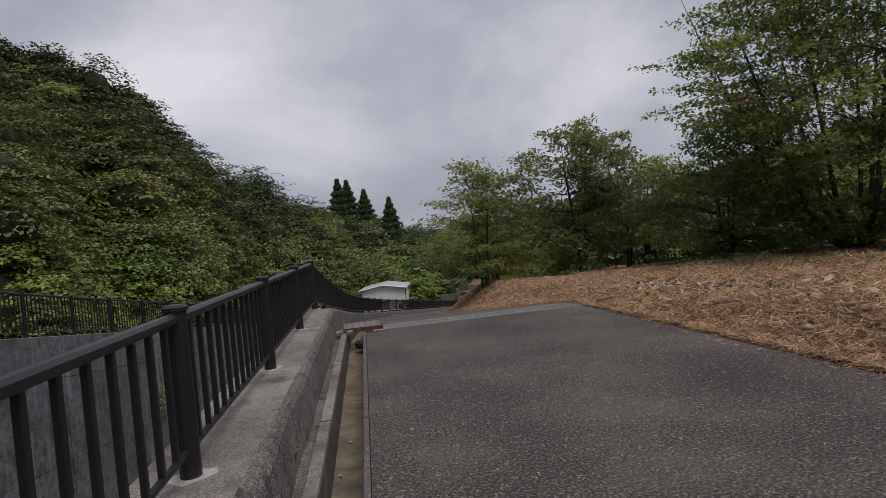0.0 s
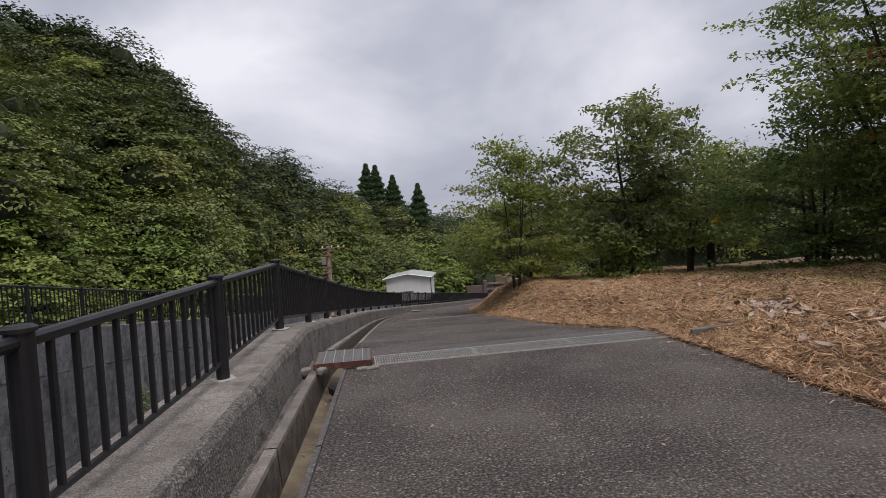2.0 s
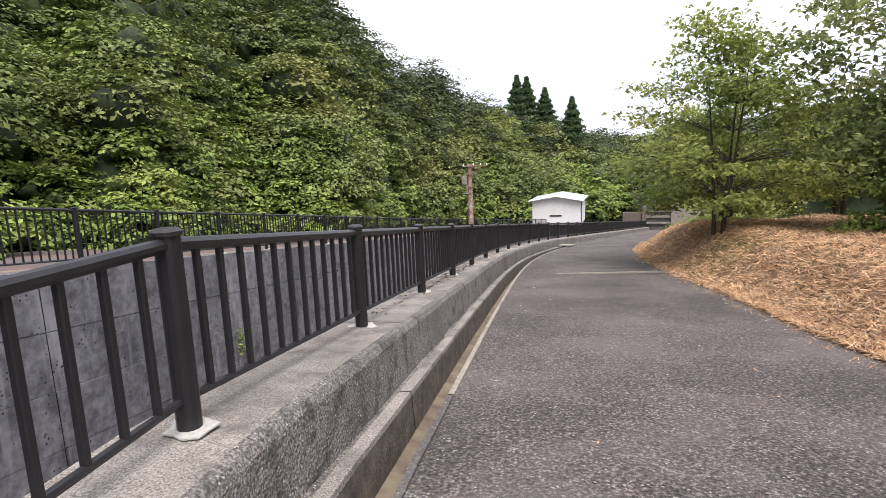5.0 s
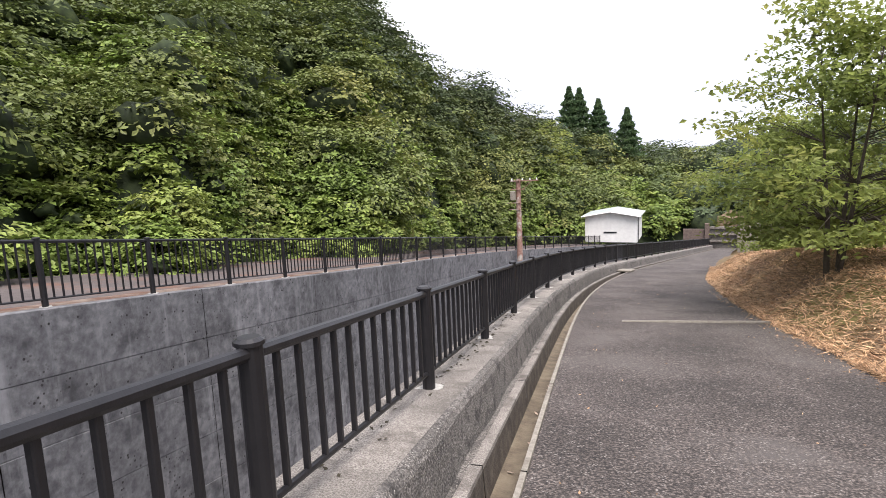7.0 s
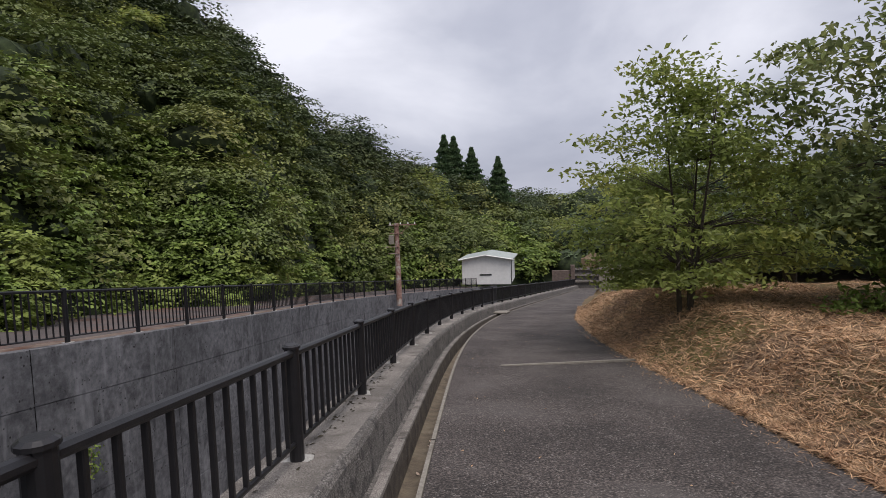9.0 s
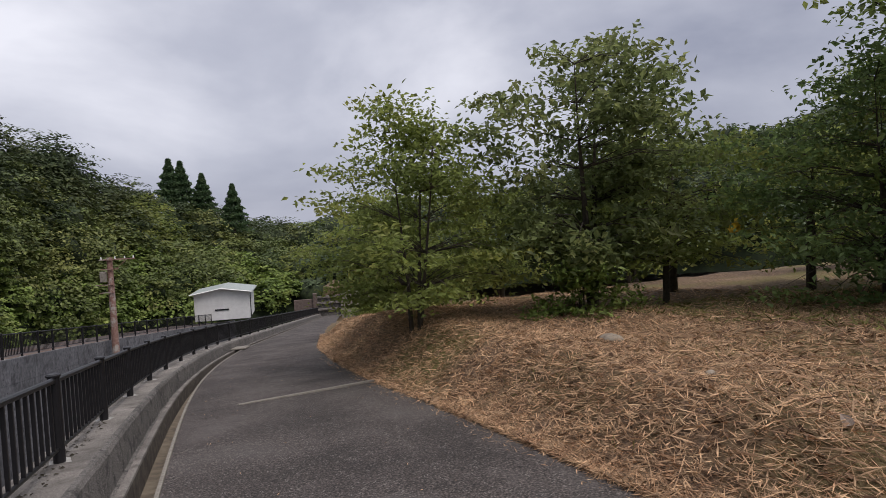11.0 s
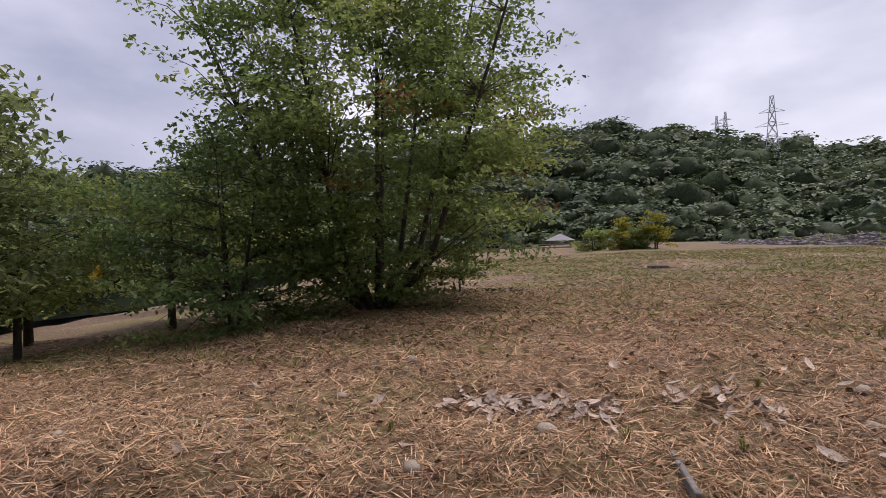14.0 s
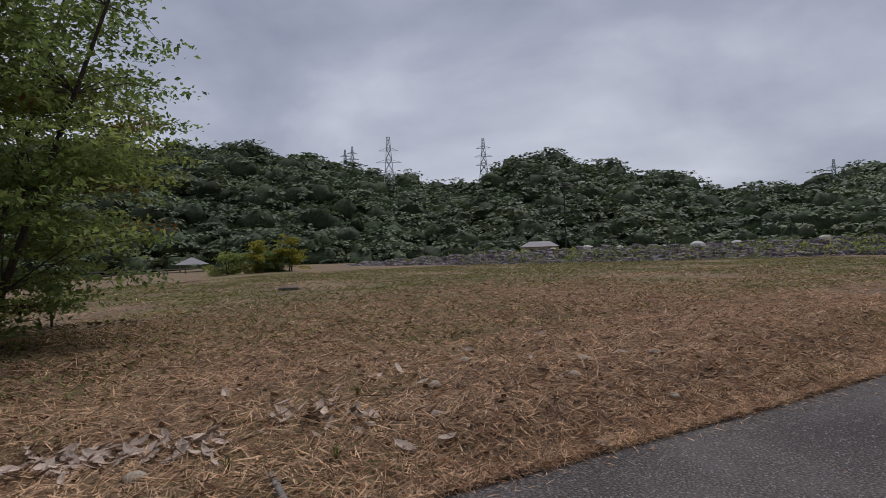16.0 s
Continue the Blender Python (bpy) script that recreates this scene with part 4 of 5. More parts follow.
# ---------------------------------------------------------------- far things
def shed():
    top = tagged(new("shed"), "small white shed with a shallow grey sheet roof", "shed")
    top.matrix_basis = Matrix.Translation((-0.65, 70.3, -7.25)) @ pose(0, 0, 0, 0, 0, -9)
    bm = bmesh.new()
    front = [bm.verts.new(p) for p in ((0, 0, 0), (5.2, 0, 0), (5.2, 0, 2.66), (2.6, 0, 3.1), (0, 0, 2.66))]
    back = [bm.verts.new(v.co + Vector((0, 5.5, 0))) for v in front]
    bm.faces.new(front)
    bm.faces.new(back[::-1])
    for i in range(5):
        bm.faces.new([front[i], back[i], back[(i + 1) % 5], front[(i + 1) % 5]])
    bmesh.ops.recalc_face_normals(bm, faces=bm.faces)
    part("wall", bm, WHITE_WALL, top)
    bm = bmesh.new()
    prof = [(-0.35, -0.35, 2.62), (2.6, -0.35, 3.12), (5.55, -0.35, 2.62)]
    lo = [bm.verts.new(p) for p in prof] + [bm.verts.new((x, y + 6.2, z)) for x, y, z in prof]
    hi = [bm.verts.new(v.co + Vector((0, 0, 0.12))) for v in lo]
    for a, b in ((0, 1), (1, 2)):
        bm.faces.new([hi[a], hi[b], hi[b + 3], hi[a + 3]])
        bm.faces.new([lo[a + 3], lo[b + 3], lo[b], lo[a]])
    for ring in ((0, 1), (1, 2), (5, 4), (4, 3), (3, 0), (2, 5)):
        bm.faces.new([lo[ring[0]], lo[ring[1]], hi[ring[1]], hi[ring[0]]])
    part("roof", bm, ROOF_METAL, top)
    bm = bmesh.new()
    tube(bm, (-0.36, -0.38, 2.66), (2.6, -0.38, 3.16), 0.07, 0.07, 4)
    tube(bm, (2.6, -0.38, 3.16), (5.56, -0.38, 2.66), 0.07, 0.07, 4)
    part("fascia", bm, WHITE_WALL, top)
    bm = bmesh.new()
    box(bm, 1.9, -0.05, 0.95, 3.2, -0.002, 1.10, 0.01)
    part("vent", bm, WINDOW_DARK, top, "dark narrow vent")
    bm = bmesh.new()
    box(bm, 5.25, 0.1, 0, 5.33, 0.2, 2.7)
    part("downpipe", bm, IRON, top)


shed()


def utility_pole():
    top = tagged(new("utility_pole"), "short rust-stained pole with a crossarm and switch box", "pole")
    top.matrix_basis = Matrix.Translation((-4.6, 47.3, -5.05))
    bm = bmesh.new()
    tube(bm, (0, 0, -0.3), (0, 0, 5.3), 0.20, 0.15, 12)
    part("pole", bm, POLE_RUST, top)
    for z, x0, x1, w in ((5.15, -0.5, 1.35, 0.07), (3.7, -0.75, 0.2, 0.05), (3.25, -0.6, 0.2, 0.04), (4.6, -0.45, 0.45, 0.05)):
        bm = bmesh.new()
        box(bm, x0, -0.22, z, x1, -0.16, z + w)
        part("crossarm", bm, POLE_RUST, top)
    bm = bmesh.new()
    box(bm, -0.52, -0.3, 3.9, -0.18, -0.02, 4.5, 0.02)
    part("switch_box", bm, LIP, top, "pale metal switch box")
    for x in (-0.4, 0.3, 0.8, 1.25):
        bm = bmesh.new()
        tube(bm, (x, -0.19, 5.22), (x, -0.19, 5.36), 0.045, 0.03, 8)
        part("insulator", bm, WHITE_WALL, top)
    bm = bmesh.new()
    tube(bm, (0.35, -0.2, 4.65), (0.9, -0.2, 5.15), 0.02, 0.02, 6)
    part("brace", bm, POLE_RUST, top)


utility_pole()


def weir_gate():
    top = tagged(new("weir_gate"), "concrete gate frame with cross beams at the lane's end", "gate")
    top.matrix_basis = Matrix.Translation((11.2, 70.5, -8.4)) @ pose(0, 0, 0, 0, 0, -8)
    for x, mat, h in ((0, GATE_BROWN, 2.9), (2.9, LIP, 3.2)):
        bm = bmesh.new()
        box(bm, x - 0.22, -0.22, 0, x + 0.22, 0.22, h, 0.03)
        part("pillar", bm, mat, top)
    for z in (1.0, 1.7, 2.35):
        bm = bmesh.new()
        box(bm, 0.22, -0.08, z, 2.68, 0.08, z + 0.22, 0.01)
        part("beam", bm, CONCRETE, top)
    bm = bmesh.new()
    box(bm, 0.22, 0.12, 0, 2.68, 0.16, 2.3)
    part("gate_leaf", bm, ROUGH_CONCRETE, top, "dark weathered gate leaf")
    bm = bmesh.new()
    box(bm, -2.2, 0.0, 0, -0.22, 0.3, 2.3, 0.02)
    part("wing_wall", bm, GATE_BROWN, top)
    bm = bmesh.new()
    box(bm, 3.12, 0.0, 0, 7.2, 0.3, 2.9, 0.02)
    part("wing_wall", bm, LIP, top)


weir_gate()


def patch_field(name, az, r, el, w, d, mat, label):
    a = radians(az)
    bm = bmesh.new()
    bmesh.ops.create_grid(bm, x_segments=8, y_segments=6, size=0.5)
    for v in bm.verts:
        v.co = Vector((v.co.x * w, v.co.y * d, v.co.y * d * 0.35 - 1.6 * abs(v.co.x) ** 2 + 0.3 * math.sin(7 * v.co.x + 3 * v.co.y)))
    up = bmesh.ops.extrude_face_region(bm, geom=list(bm.faces))
    bmesh.ops.translate(bm, vec=(0, 0, -2.5), verts=[g for g in up["geom"] if isinstance(g, bmesh.types.BMVert)])
    bmesh.ops.recalc_face_normals(bm, faces=bm.faces)
    tagged(obj(name, bm, mat, m=Matrix.Translation((EYE0[0] + r * math.sin(a), EYE0[1] + r * math.cos(a), EYE0[2] + r * math.tan(radians(el)))) @ pose(0, 0, 0, 0, 0, -az)), label, "field", kind="structure")


patch_field("field_bank_1", 15.0, 90, -4.0, 5, 2.5, FIELD_GREEN, "bright yellow-green grass bank far down the valley")
patch_field("field_bank_2", 12.0, 90, -5.4, 3.5, 1.5, FIELD_BROWN, "brown grass bank far down the valley")


def pylon(az, top_el, base_el, r, arms, twin=False):
    a = radians(az)
    zb, zt = EYE0[2] + r * math.tan(radians(base_el)) - 14, EYE0[2] + r * math.tan(radians(top_el))
    h = zt - zb
    top = tagged(new("transmission_tower"), "pale steel lattice power pylon on the wooded ridge", "pylon", "pylons on the ridge")
    top.matrix_basis = Matrix.Translation((EYE0[0] + r * math.sin(a), EYE0[1] + r * math.cos(a), zb)) @ pose(0, 0, 0, 0, 0, -az)

    def half(k):
        return h * 0.8 * (0.115 * (1 - k) ** 1.2 + 0.018)
    w = 0.0011 * r
    ks = [0, 0.2, 0.37, 0.52, 0.65, 0.77, 0.88, 1.0]
    corner = [(1, 1), (-1, 1), (-1, -1), (1, -1)]
    for sx, sy in corner:
        bm = bmesh.new()
        for k0, k1 in zip(ks, ks[1:]):
            tube(bm, (sx * half(k0), sy * half(k0), h * k0), (sx * half(k1), sy * half(k1), h * k1), w * 0.6, sides=4)
        part("leg", bm, PYLON_STEEL, top)
    bm = bmesh.new()
    for k0, k1 in zip(ks, ks[1:]):
        for i in range(4):
            (ax, ay), (bx, by) = corner[i], corner[(i + 1) % 4]
            tube(bm, (ax * half(k0), ay * half(k0), h * k0), (bx * half(k1), by * half(k1), h * k1), w * 0.38, sides=4)
            tube(bm, (bx * half(k0), by * half(k0), h * k0), (ax * half(k1), ay * half(k1), h * k1), w * 0.38, sides=4)
            tube(bm, (ax * half(k1), ay * half(k1), h * k1), (bx * half(k1), by * half(k1), h * k1), w * 0.38, sides=4)
    part("bracing", bm, PYLON_STEEL, top)
    for k, reach in arms:
        bm = bmesh.new()
        for s in (-1, 1):
            tube(bm, (0, 0, h * k), (s * h * reach, 0, h * k), w * 0.55, w * 0.3, 4)
            tube(bm, (0, 0, h * (k + 0.04)), (s * h * reach, 0, h * k), w * 0.4, w * 0.3, 4)
        part("arm", bm, PYLON_STEEL, top)


ARMS = ((0.62, 0.11), (0.74, 0.13), (0.86, 0.10))
for az, te, be, r in ((110.75, 11.7, 5.9, 205), (120.25, 11.3, 7.4, 255), (106.4, 10.5, 8.5, 300), (107.1, 10.8, 8.5, 310), (144.9, 4.8, 1.6, 170), (150.5, 6.7, 4.6, 290)):
    pylon(az, te, be, r, ARMS)


def berm():
    rows = [(103, 66, -0.3), (108, 60, 0.6), (113, 54, 0.9), (120, 47, 1.2), (127, 44, 1.35), (134, 43, 1.38), (140, 44, 1.3), (147, 46, 1.42), (153, 48, 1.52), (165, 55, 1.7), (180, 62, 1.8)]
    azs = np.linspace(103, 180, 120)
    r = np.interp(azs, [q[0] for q in rows], [q[1] for q in rows])
    zt = np.interp(azs, [q[0] for q in rows], [q[2] for q in rows]) + 0.08 * np.sin(azs * 2.1) + 0.05 * np.sin(azs * 5.3)
    verts, k = [], 5
    for a, rr, z in zip(np.radians(azs), r, zt):
        for dr, zz in ((-3.0, 0.2), (-1.2, 0.2 + (z - 0.2) * 0.55), (0.0, z), (3.0, z - 0.1), (9, -1.5)):
            verts.append((EYE0[0] + (rr + dr) * math.sin(a), EYE0[1] + (rr + dr) * math.cos(a), zz))
    i = np.arange(len(azs) - 1)[:, None] * k + np.arange(k - 1)[None]
    tagged(obj("rock_bank", mesh_of("rock_bank", verts, np.stack([i, i + 1, i + k + 1, i + k], -1).reshape(-1, 4)), ROCK), "low rocky purple-grey embankment beyond the meadow", "embankment", kind="structure")
    n = 2600
    az = rng.uniform(104, 172, n)
    u = rng.random(n)
    rr = np.interp(az, azs, r) - 3.0 * u + 0.3
    z = 0.25 + (np.interp(az, azs, zt) - 0.2) * np.clip(1.05 - u, 0, 1)
    size = rng.uniform(0.08, 0.3, n)
    cube = np.array([(-1, -1, -1), (1, -1, -1), (1, 1, -1), (-1, 1, -1), (-0.7, -0.7, 1), (0.8, -0.6, 0.9), (0.7, 0.8, 1), (-0.8, 0.7, 0.8)])
    quad = np.array([(0, 3, 2, 1), (4, 5, 6, 7), (0, 1, 5, 4), (1, 2, 6, 5), (2, 3, 7, 6), (3, 0, 4, 7)])
    c = np.stack([EYE0[0] + rr * np.sin(np.radians(az)), EYE0[1] + rr * np.cos(np.radians(az)), z], -1)
    v = (c[:, None] + cube[None] * size[:, None, None] * rng.uniform(0.6, 1.3, (n, 8, 3)) * np.array([1.3, 1.0, 0.6])).reshape(-1, 3)
    tagged(obj("riprap", mesh_of("riprap", v, (np.arange(n)[:, None, None] * 8 + quad[None]).reshape(-1, 4)), ROCK), "loose rocks heaped on the embankment", "rocks", kind="stuff")
    n = 700
    az = rng.uniform(104, 172, n)
    rr = np.interp(az, azs, r) - 2.4 * rng.random(n)
    c = np.stack([EYE0[0] + rr * np.sin(np.radians(az)), EYE0[1] + rr * np.cos(np.radians(az)), np.interp(az, azs, zt) - 0.4 * (np.interp(az, azs, r) - rr)], -1)
    c = np.repeat(c, 12, 0) + rng.normal(size=(n * 12, 3)) * np.array([0.35, 0.35, 0.16])
    v, f = leaves(c, unit(n * 12, 0.6), rng.uniform(0.15, 0.35, n * 12), 0.12, 0.1)
    tagged(obj("bank_weeds", mesh_of("bank_weeds", v, f), LEAF_MID), "weeds growing between the rocks", "weeds", kind="stuff")
    for az, s in ((124.5, 0.32), (130.5, 0.45), (133.5, 0.3), (137.5, 0.3), (140.3, 0.55), (143.5, 0.4), (150.0, 0.4), (127.2, 0.3)):
        bm = bmesh.new()
        bmesh.ops.create_icosphere(bm, subdivisions=2, radius=s)
        for vv in bm.verts:
            vv.co *= 1 + 0.22 * noise.noise(vv.co * 3 + Vector((az, 0, 0)))
            vv.co.z *= 0.72
        rr = float(np.interp(az, azs, r)) + 0.2
        tagged(obj("boulder", bm, BOULDER, m=Matrix.Translation((EYE0[0] + rr * math.sin(radians(az)), EYE0[1] + rr * math.cos(radians(az)), float(np.interp(az, azs, zt)) + 0.12 * s))),
               "pale rounded boulder on top of the rocky bank", "boulder", "boulders on the bank")


berm()


def gazebo():
    top = tagged(new("gazebo"), "small open shelter with a pale hipped roof", "gazebo")
    top.matrix_basis = Matrix.Translation((71.2, 6.15, -0.6))
    bm = bmesh.new()
    bmesh.ops.create_cone(bm, cap_ends=True, segments=4, radius1=2.5, radius2=0.15, depth=0.8, matrix=Matrix.Translation((0, 0, 2.1)) @ pose(0, 0, 0, 0, 0, 45))
    part("roof", bm, ROOF_TILE, top)
    for sx in (-1, 1):
        for sy in (-1, 1):
            bm = bmesh.new()
            box(bm, sx * 1.25 - 0.07, sy * 1.25 - 0.07, -0.3, sx * 1.25 + 0.07, sy * 1.25 + 0.07, 1.75)
            part("post", bm, TIMBER, top)
    bm = bmesh.new()
    box(bm, -1.1, -0.3, 0.4, 1.1, 0.3, 0.48)
    box(bm, -0.9, -0.2, -0.3, -0.75, 0.2, 0.4)
    box(bm, 0.75, -0.2, -0.3, 0.9, 0.2, 0.4)
    part("bench", bm, TIMBER, top)


gazebo()


def rail_fence():
    top = tagged(new("rail_fence"), "low pale timber rail fence at the meadow's far end", "fence")
    for i in range(7):
        bm = bmesh.new()
        box(bm, 62.0, 5.4 + i * 1.6, -0.2, 62.12, 5.52 + i * 1.6, 0.75)
        part("post", bm, TIMBER, top)
    for z in (0.35, 0.68):
        bm = bmesh.new()
        box(bm, 61.93, 5.3, z, 61.99, 15.2, z + 0.1)
        part("rail", bm, TIMBER, top)


rail_fence()


def far_house():
    top = tagged(new("house"), "low beige house with a dark tiled roof behind the bank", "house")
    top.matrix_basis = Matrix.Translation((EYE0[0] + 66 * math.sin(radians(125.7)), EYE0[1] + 66 * math.cos(radians(125.7)), 0.0)) @ pose(0, 0, 0, 0, 0, -125.7)
    bm = bmesh.new()
    box(bm, -1.8, 0, -0.5, 1.9, 3, 1.9)
    part("wall", bm, BEIGE, top)
    bm = bmesh.new()
    v = [bm.verts.new(p) for p in ((-2.2, -0.4, 1.82), (2.3, -0.4, 1.82), (2.3, 3.4, 1.82), (-2.2, 3.4, 1.82), (-1.1, 1.5, 2.45), (1.2, 1.5, 2.45))]
    for q in ((0, 1, 5, 4), (1, 2, 5), (2, 3, 4, 5), (3, 0, 4), (3, 2, 1, 0)):
        bm.faces.new([v[i] for i in q])
    part("roof", bm, ROOF_TILE, top)
    for x in (-1.2, 0.1, 1.1):
        bm = bmesh.new()
        box(bm, x, -0.05, 0.95, x + 0.6, -0.005, 1.55)
        part("window", bm, WINDOW_DARK, top)


far_house()


def street_lamp():
    top = tagged(new("street_lamp"), "tall dark lamp post with a single long arm", "lamp post")
    top.matrix_basis = Matrix.Translation((EYE0[0] + 60 * math.sin(radians(128.35)), EYE0[1] + 60 * math.cos(radians(128.35)), 0.2)) @ pose(0, 0, 0, 0, 0, -128.35)
    bm = bmesh.new()
    tube(bm, (0, 0, -1.0), (0, 0, 7.9), 0.10, 0.06, 8)
    part("pole", bm, IRON, top)
    bm = bmesh.new()
    tube(bm, (-0.5, 0, 7.75), (1.5, 0, 8.0), 0.05, 0.04, 6)
    part("arm", bm, IRON, top)
    bm = bmesh.new()
    box(bm, 1.4, -0.14, 7.93, 2.1, 0.14, 8.07, 0.04)
    part("lamp_head", bm, PYLON_STEEL, top, "pale grey lamp head")


street_lamp()

# ---------------------------------------------------------------- litter, stones and small things
def on_ground(x, y, dz=0.0):
    return float(x), float(y), float(ground_z(np.float64(x), np.float64(y))) + dz


def blades(name, x, y, lo, hi, width, mat, label, lift=0.02, up=0.25, category="straw"):
    """Loose blades lying on the meadow, in one mesh."""
    n = len(x)
    z = ground_z(x, y) + rng.uniform(0.002, lift, n)
    c = np.stack([x, y, z], -1)
    ang = rng.uniform(0, 6.283, n)
    d = np.stack([np.cos(ang), np.sin(ang), rng.normal(size=n) * up], -1)
    d /= np.linalg.norm(d, axis=1, keepdims=True)
    side = np.cross(d, unit(n, 1.5))
    side /= np.linalg.norm(side, axis=1, keepdims=True)
    L, W = rng.uniform(lo, hi, (n, 1)), width * rng.uniform(0.6, 1.4, (n, 1))
    v = np.stack([c - d * L / 2, c + side * W / 2, c + d * L / 2 + np.array([0, 0, 0.004]), c - side * W / 2], 1).reshape(-1, 3)
    return tagged(obj(name, mesh_of(name, v, np.arange(n * 4).reshape(n, 4)), mat), label, category, kind="stuff")


def scatter(n, x0, x1, y0, y1, power=1.0):
    y = rng.uniform(y0, y1, n)
    x = edge(y) + x0 + (x1 - x0) * rng.random(n) ** power
    return x, y


x, y = scatter(165000, -0.06, 10.5, -3.5, 15.5, 1.9)
blades("straw", x, y, 0.04, 0.20, 0.0085, STRAW, "mown dry straw strewn over the meadow", 0.04, 0.5)
x, y = scatter(2600, 0.0, 7.0, -3.0, 15.5, 1.2)
blades("straw_stalks", x, y, 0.15, 0.45, 0.008, STRAW, "coarse pale straw stalks lying on top", 0.06, 0.2)
x, y = scatter(45000, -0.06, 4.5, 15.0, 34.0, 1.3)
blades("straw", x, y, 0.06, 0.22, 0.012, STRAW, "dry straw over the steep bank", 0.04, 0.5)
x, y = scatter(44000, -0.05, 7.5, -9.0, 30.0, 1.3)
blades("straw", x, y, 0.10, 0.32, 0.012, STRAW, "dry straw on the outer meadow and the bank", 0.03)
x, y = scatter(30000, 0.8, 13.0, -14.0, 15.5, 1.0)
keep = np.sin(2.1 * x + 0.7 * y) + np.sin(1.3 * y - 1.9 * x) + rng.normal(size=len(x)) * 0.7 > 0.1
blades("straw_swath", x[keep], y[keep], 0.15, 0.42, 0.010, STRAW, "loose swaths of longer cut straw", 0.07, 0.35)
x, y = scatter(14000, 5.0, 34.0, -30.0, 18.0, 0.8)
blades("straw", x, y, 0.14, 0.4, 0.022, STRAW, "far dry cut grass", 0.04)
x, y = scatter(120000, 3.6, 34.0, -26.0, 17.0, 1.0)
keep = np.sin(0.45 * x + 0.3 * y) + np.sin(0.8 * y - 0.2 * x) + rng.normal(size=len(x)) * 0.5 > -1.1
blades("grass", x[keep], y[keep], 0.10, 0.28, 0.020, GREEN_BLADE, "patches of short green grass in the meadow", 0.05, 0.6, "grass")
x, y = scatter(8000, 0.2, 6.0, -2.0, 15.0)
keep = np.sin(1.7 * x + 2.3 * y) + np.sin(2.9 * y - 1.1 * x) > 1.0
blades("grass", x[keep], y[keep], 0.05, 0.13, 0.008, GREEN_BLADE, "sparse green grass between the straw", 0.05, 0.9, "grass")
a, q = rng.uniform(0, 6.283, 9000), rng.random(9000) ** 0.6
blades("leaf_litter", 11.2 + 4.8 * q * np.cos(a), 12.0 + 3.6 * q * np.sin(a), 0.05, 0.13, 0.05, LITTER, "brown fallen leaves under the wide tree", 0.02, 0.3, "leaves")
x, y = scatter(7000, 0.4, 7.0, -1.0, 15.0)
blades("leaf_litter", x, y, 0.05, 0.10, 0.04, LITTER, "scattered brown leaves on the straw", 0.03, 0.4, "leaves")

# loose litter on the lane
n = 260
y = rng.uniform(-3, 26, n)
x = gut(y) + 0.1 + (edge(y) - gut(y) - 0.1) * rng.random(n)
c = np.stack([x, y, road_z(y) + 0.005], -1)
v, f = leaves(c, unit(n, 4.0), rng.uniform(0.012, 0.04, n), rng.uniform(0.006, 0.02, n), 0.05)
tagged(obj("lane_litter", mesh_of("lane_litter", v, f), STRAW), "small straw bits and crumbs lying on the asphalt", "litter", kind="stuff")
n = 1600
y = rng.uniform(0, 24, n)
x = edge(y) - 0.28 * rng.random(n) ** 2
c = np.stack([x, y, road_z(y) + 0.006], -1)
v, f = leaves(c, unit(n, 3.0), rng.uniform(0.03, 0.12, n), 0.007, 0.05)
tagged(obj("edge_straw", mesh_of("edge_straw", v, f), STRAW), "straw spilling over the edge of the asphalt", "straw", kind="stuff")


def leaf_mesh(seed):
    bm = bmesh.new()
    r = random.Random(seed)
    rows = []
    for i, (t, w) in enumerate(((-1, 0.05), (-0.6, 0.30), (-0.1, 0.42), (0.4, 0.33), (0.8, 0.13), (1.0, 0.02))):
        bend = 0.28 * t * t * r.uniform(0.4, 1.2)
        rows.append([bm.verts.new((t, -w, bend + 0.35 * w * r.uniform(0.5, 1.3))), bm.verts.new((t, 0, bend)), bm.verts.new((t, w, bend + 0.35 * w * r.uniform(0.5, 1.3)))])
    for p, q in zip(rows, rows[1:]):
        for k in (0, 1):
            bm.faces.new((p[k], p[k + 1], q[k + 1], q[k]))
    me = bpy.data.meshes.new("dead_leaf")
    bm.to_mesh(me)
    bm.free()
    me.materials.append(DEAD_LEAF)
    return me


LEAF_SHAPES = [leaf_mesh(i) for i in range(6)]
for i in range(210):
    if i < 125:
        y = random.uniform(8.2, 9.6)
        x = 4.72 + 0.42 * (y - 8.3) / 1.3 + random.gauss(0, 0.17)
    elif i < 165:
        x, y = random.gauss(4.95, 0.3), random.gauss(7.45, 0.22)
    else:
        x, y = random.uniform(3.7, 6.5), random.uniform(4.0, 12.0)
    ob = new("dead_leaf", LEAF_SHAPES[i % 6])
    s = random.uniform(0.045, 0.095)
    ob.matrix_basis = Matrix.Translation(on_ground(x, y, 0.02 + 0.03 * random.random())) @ pose(0, 0, 0, random.uniform(-35, 35), random.uniform(-35, 35), random.uniform(0, 360)) @ Matrix.Diagonal((s, s, s, 1))
    tagged(ob, "large curled pale brown dead leaf on the straw", "leaf", "dead leaves in the heap")


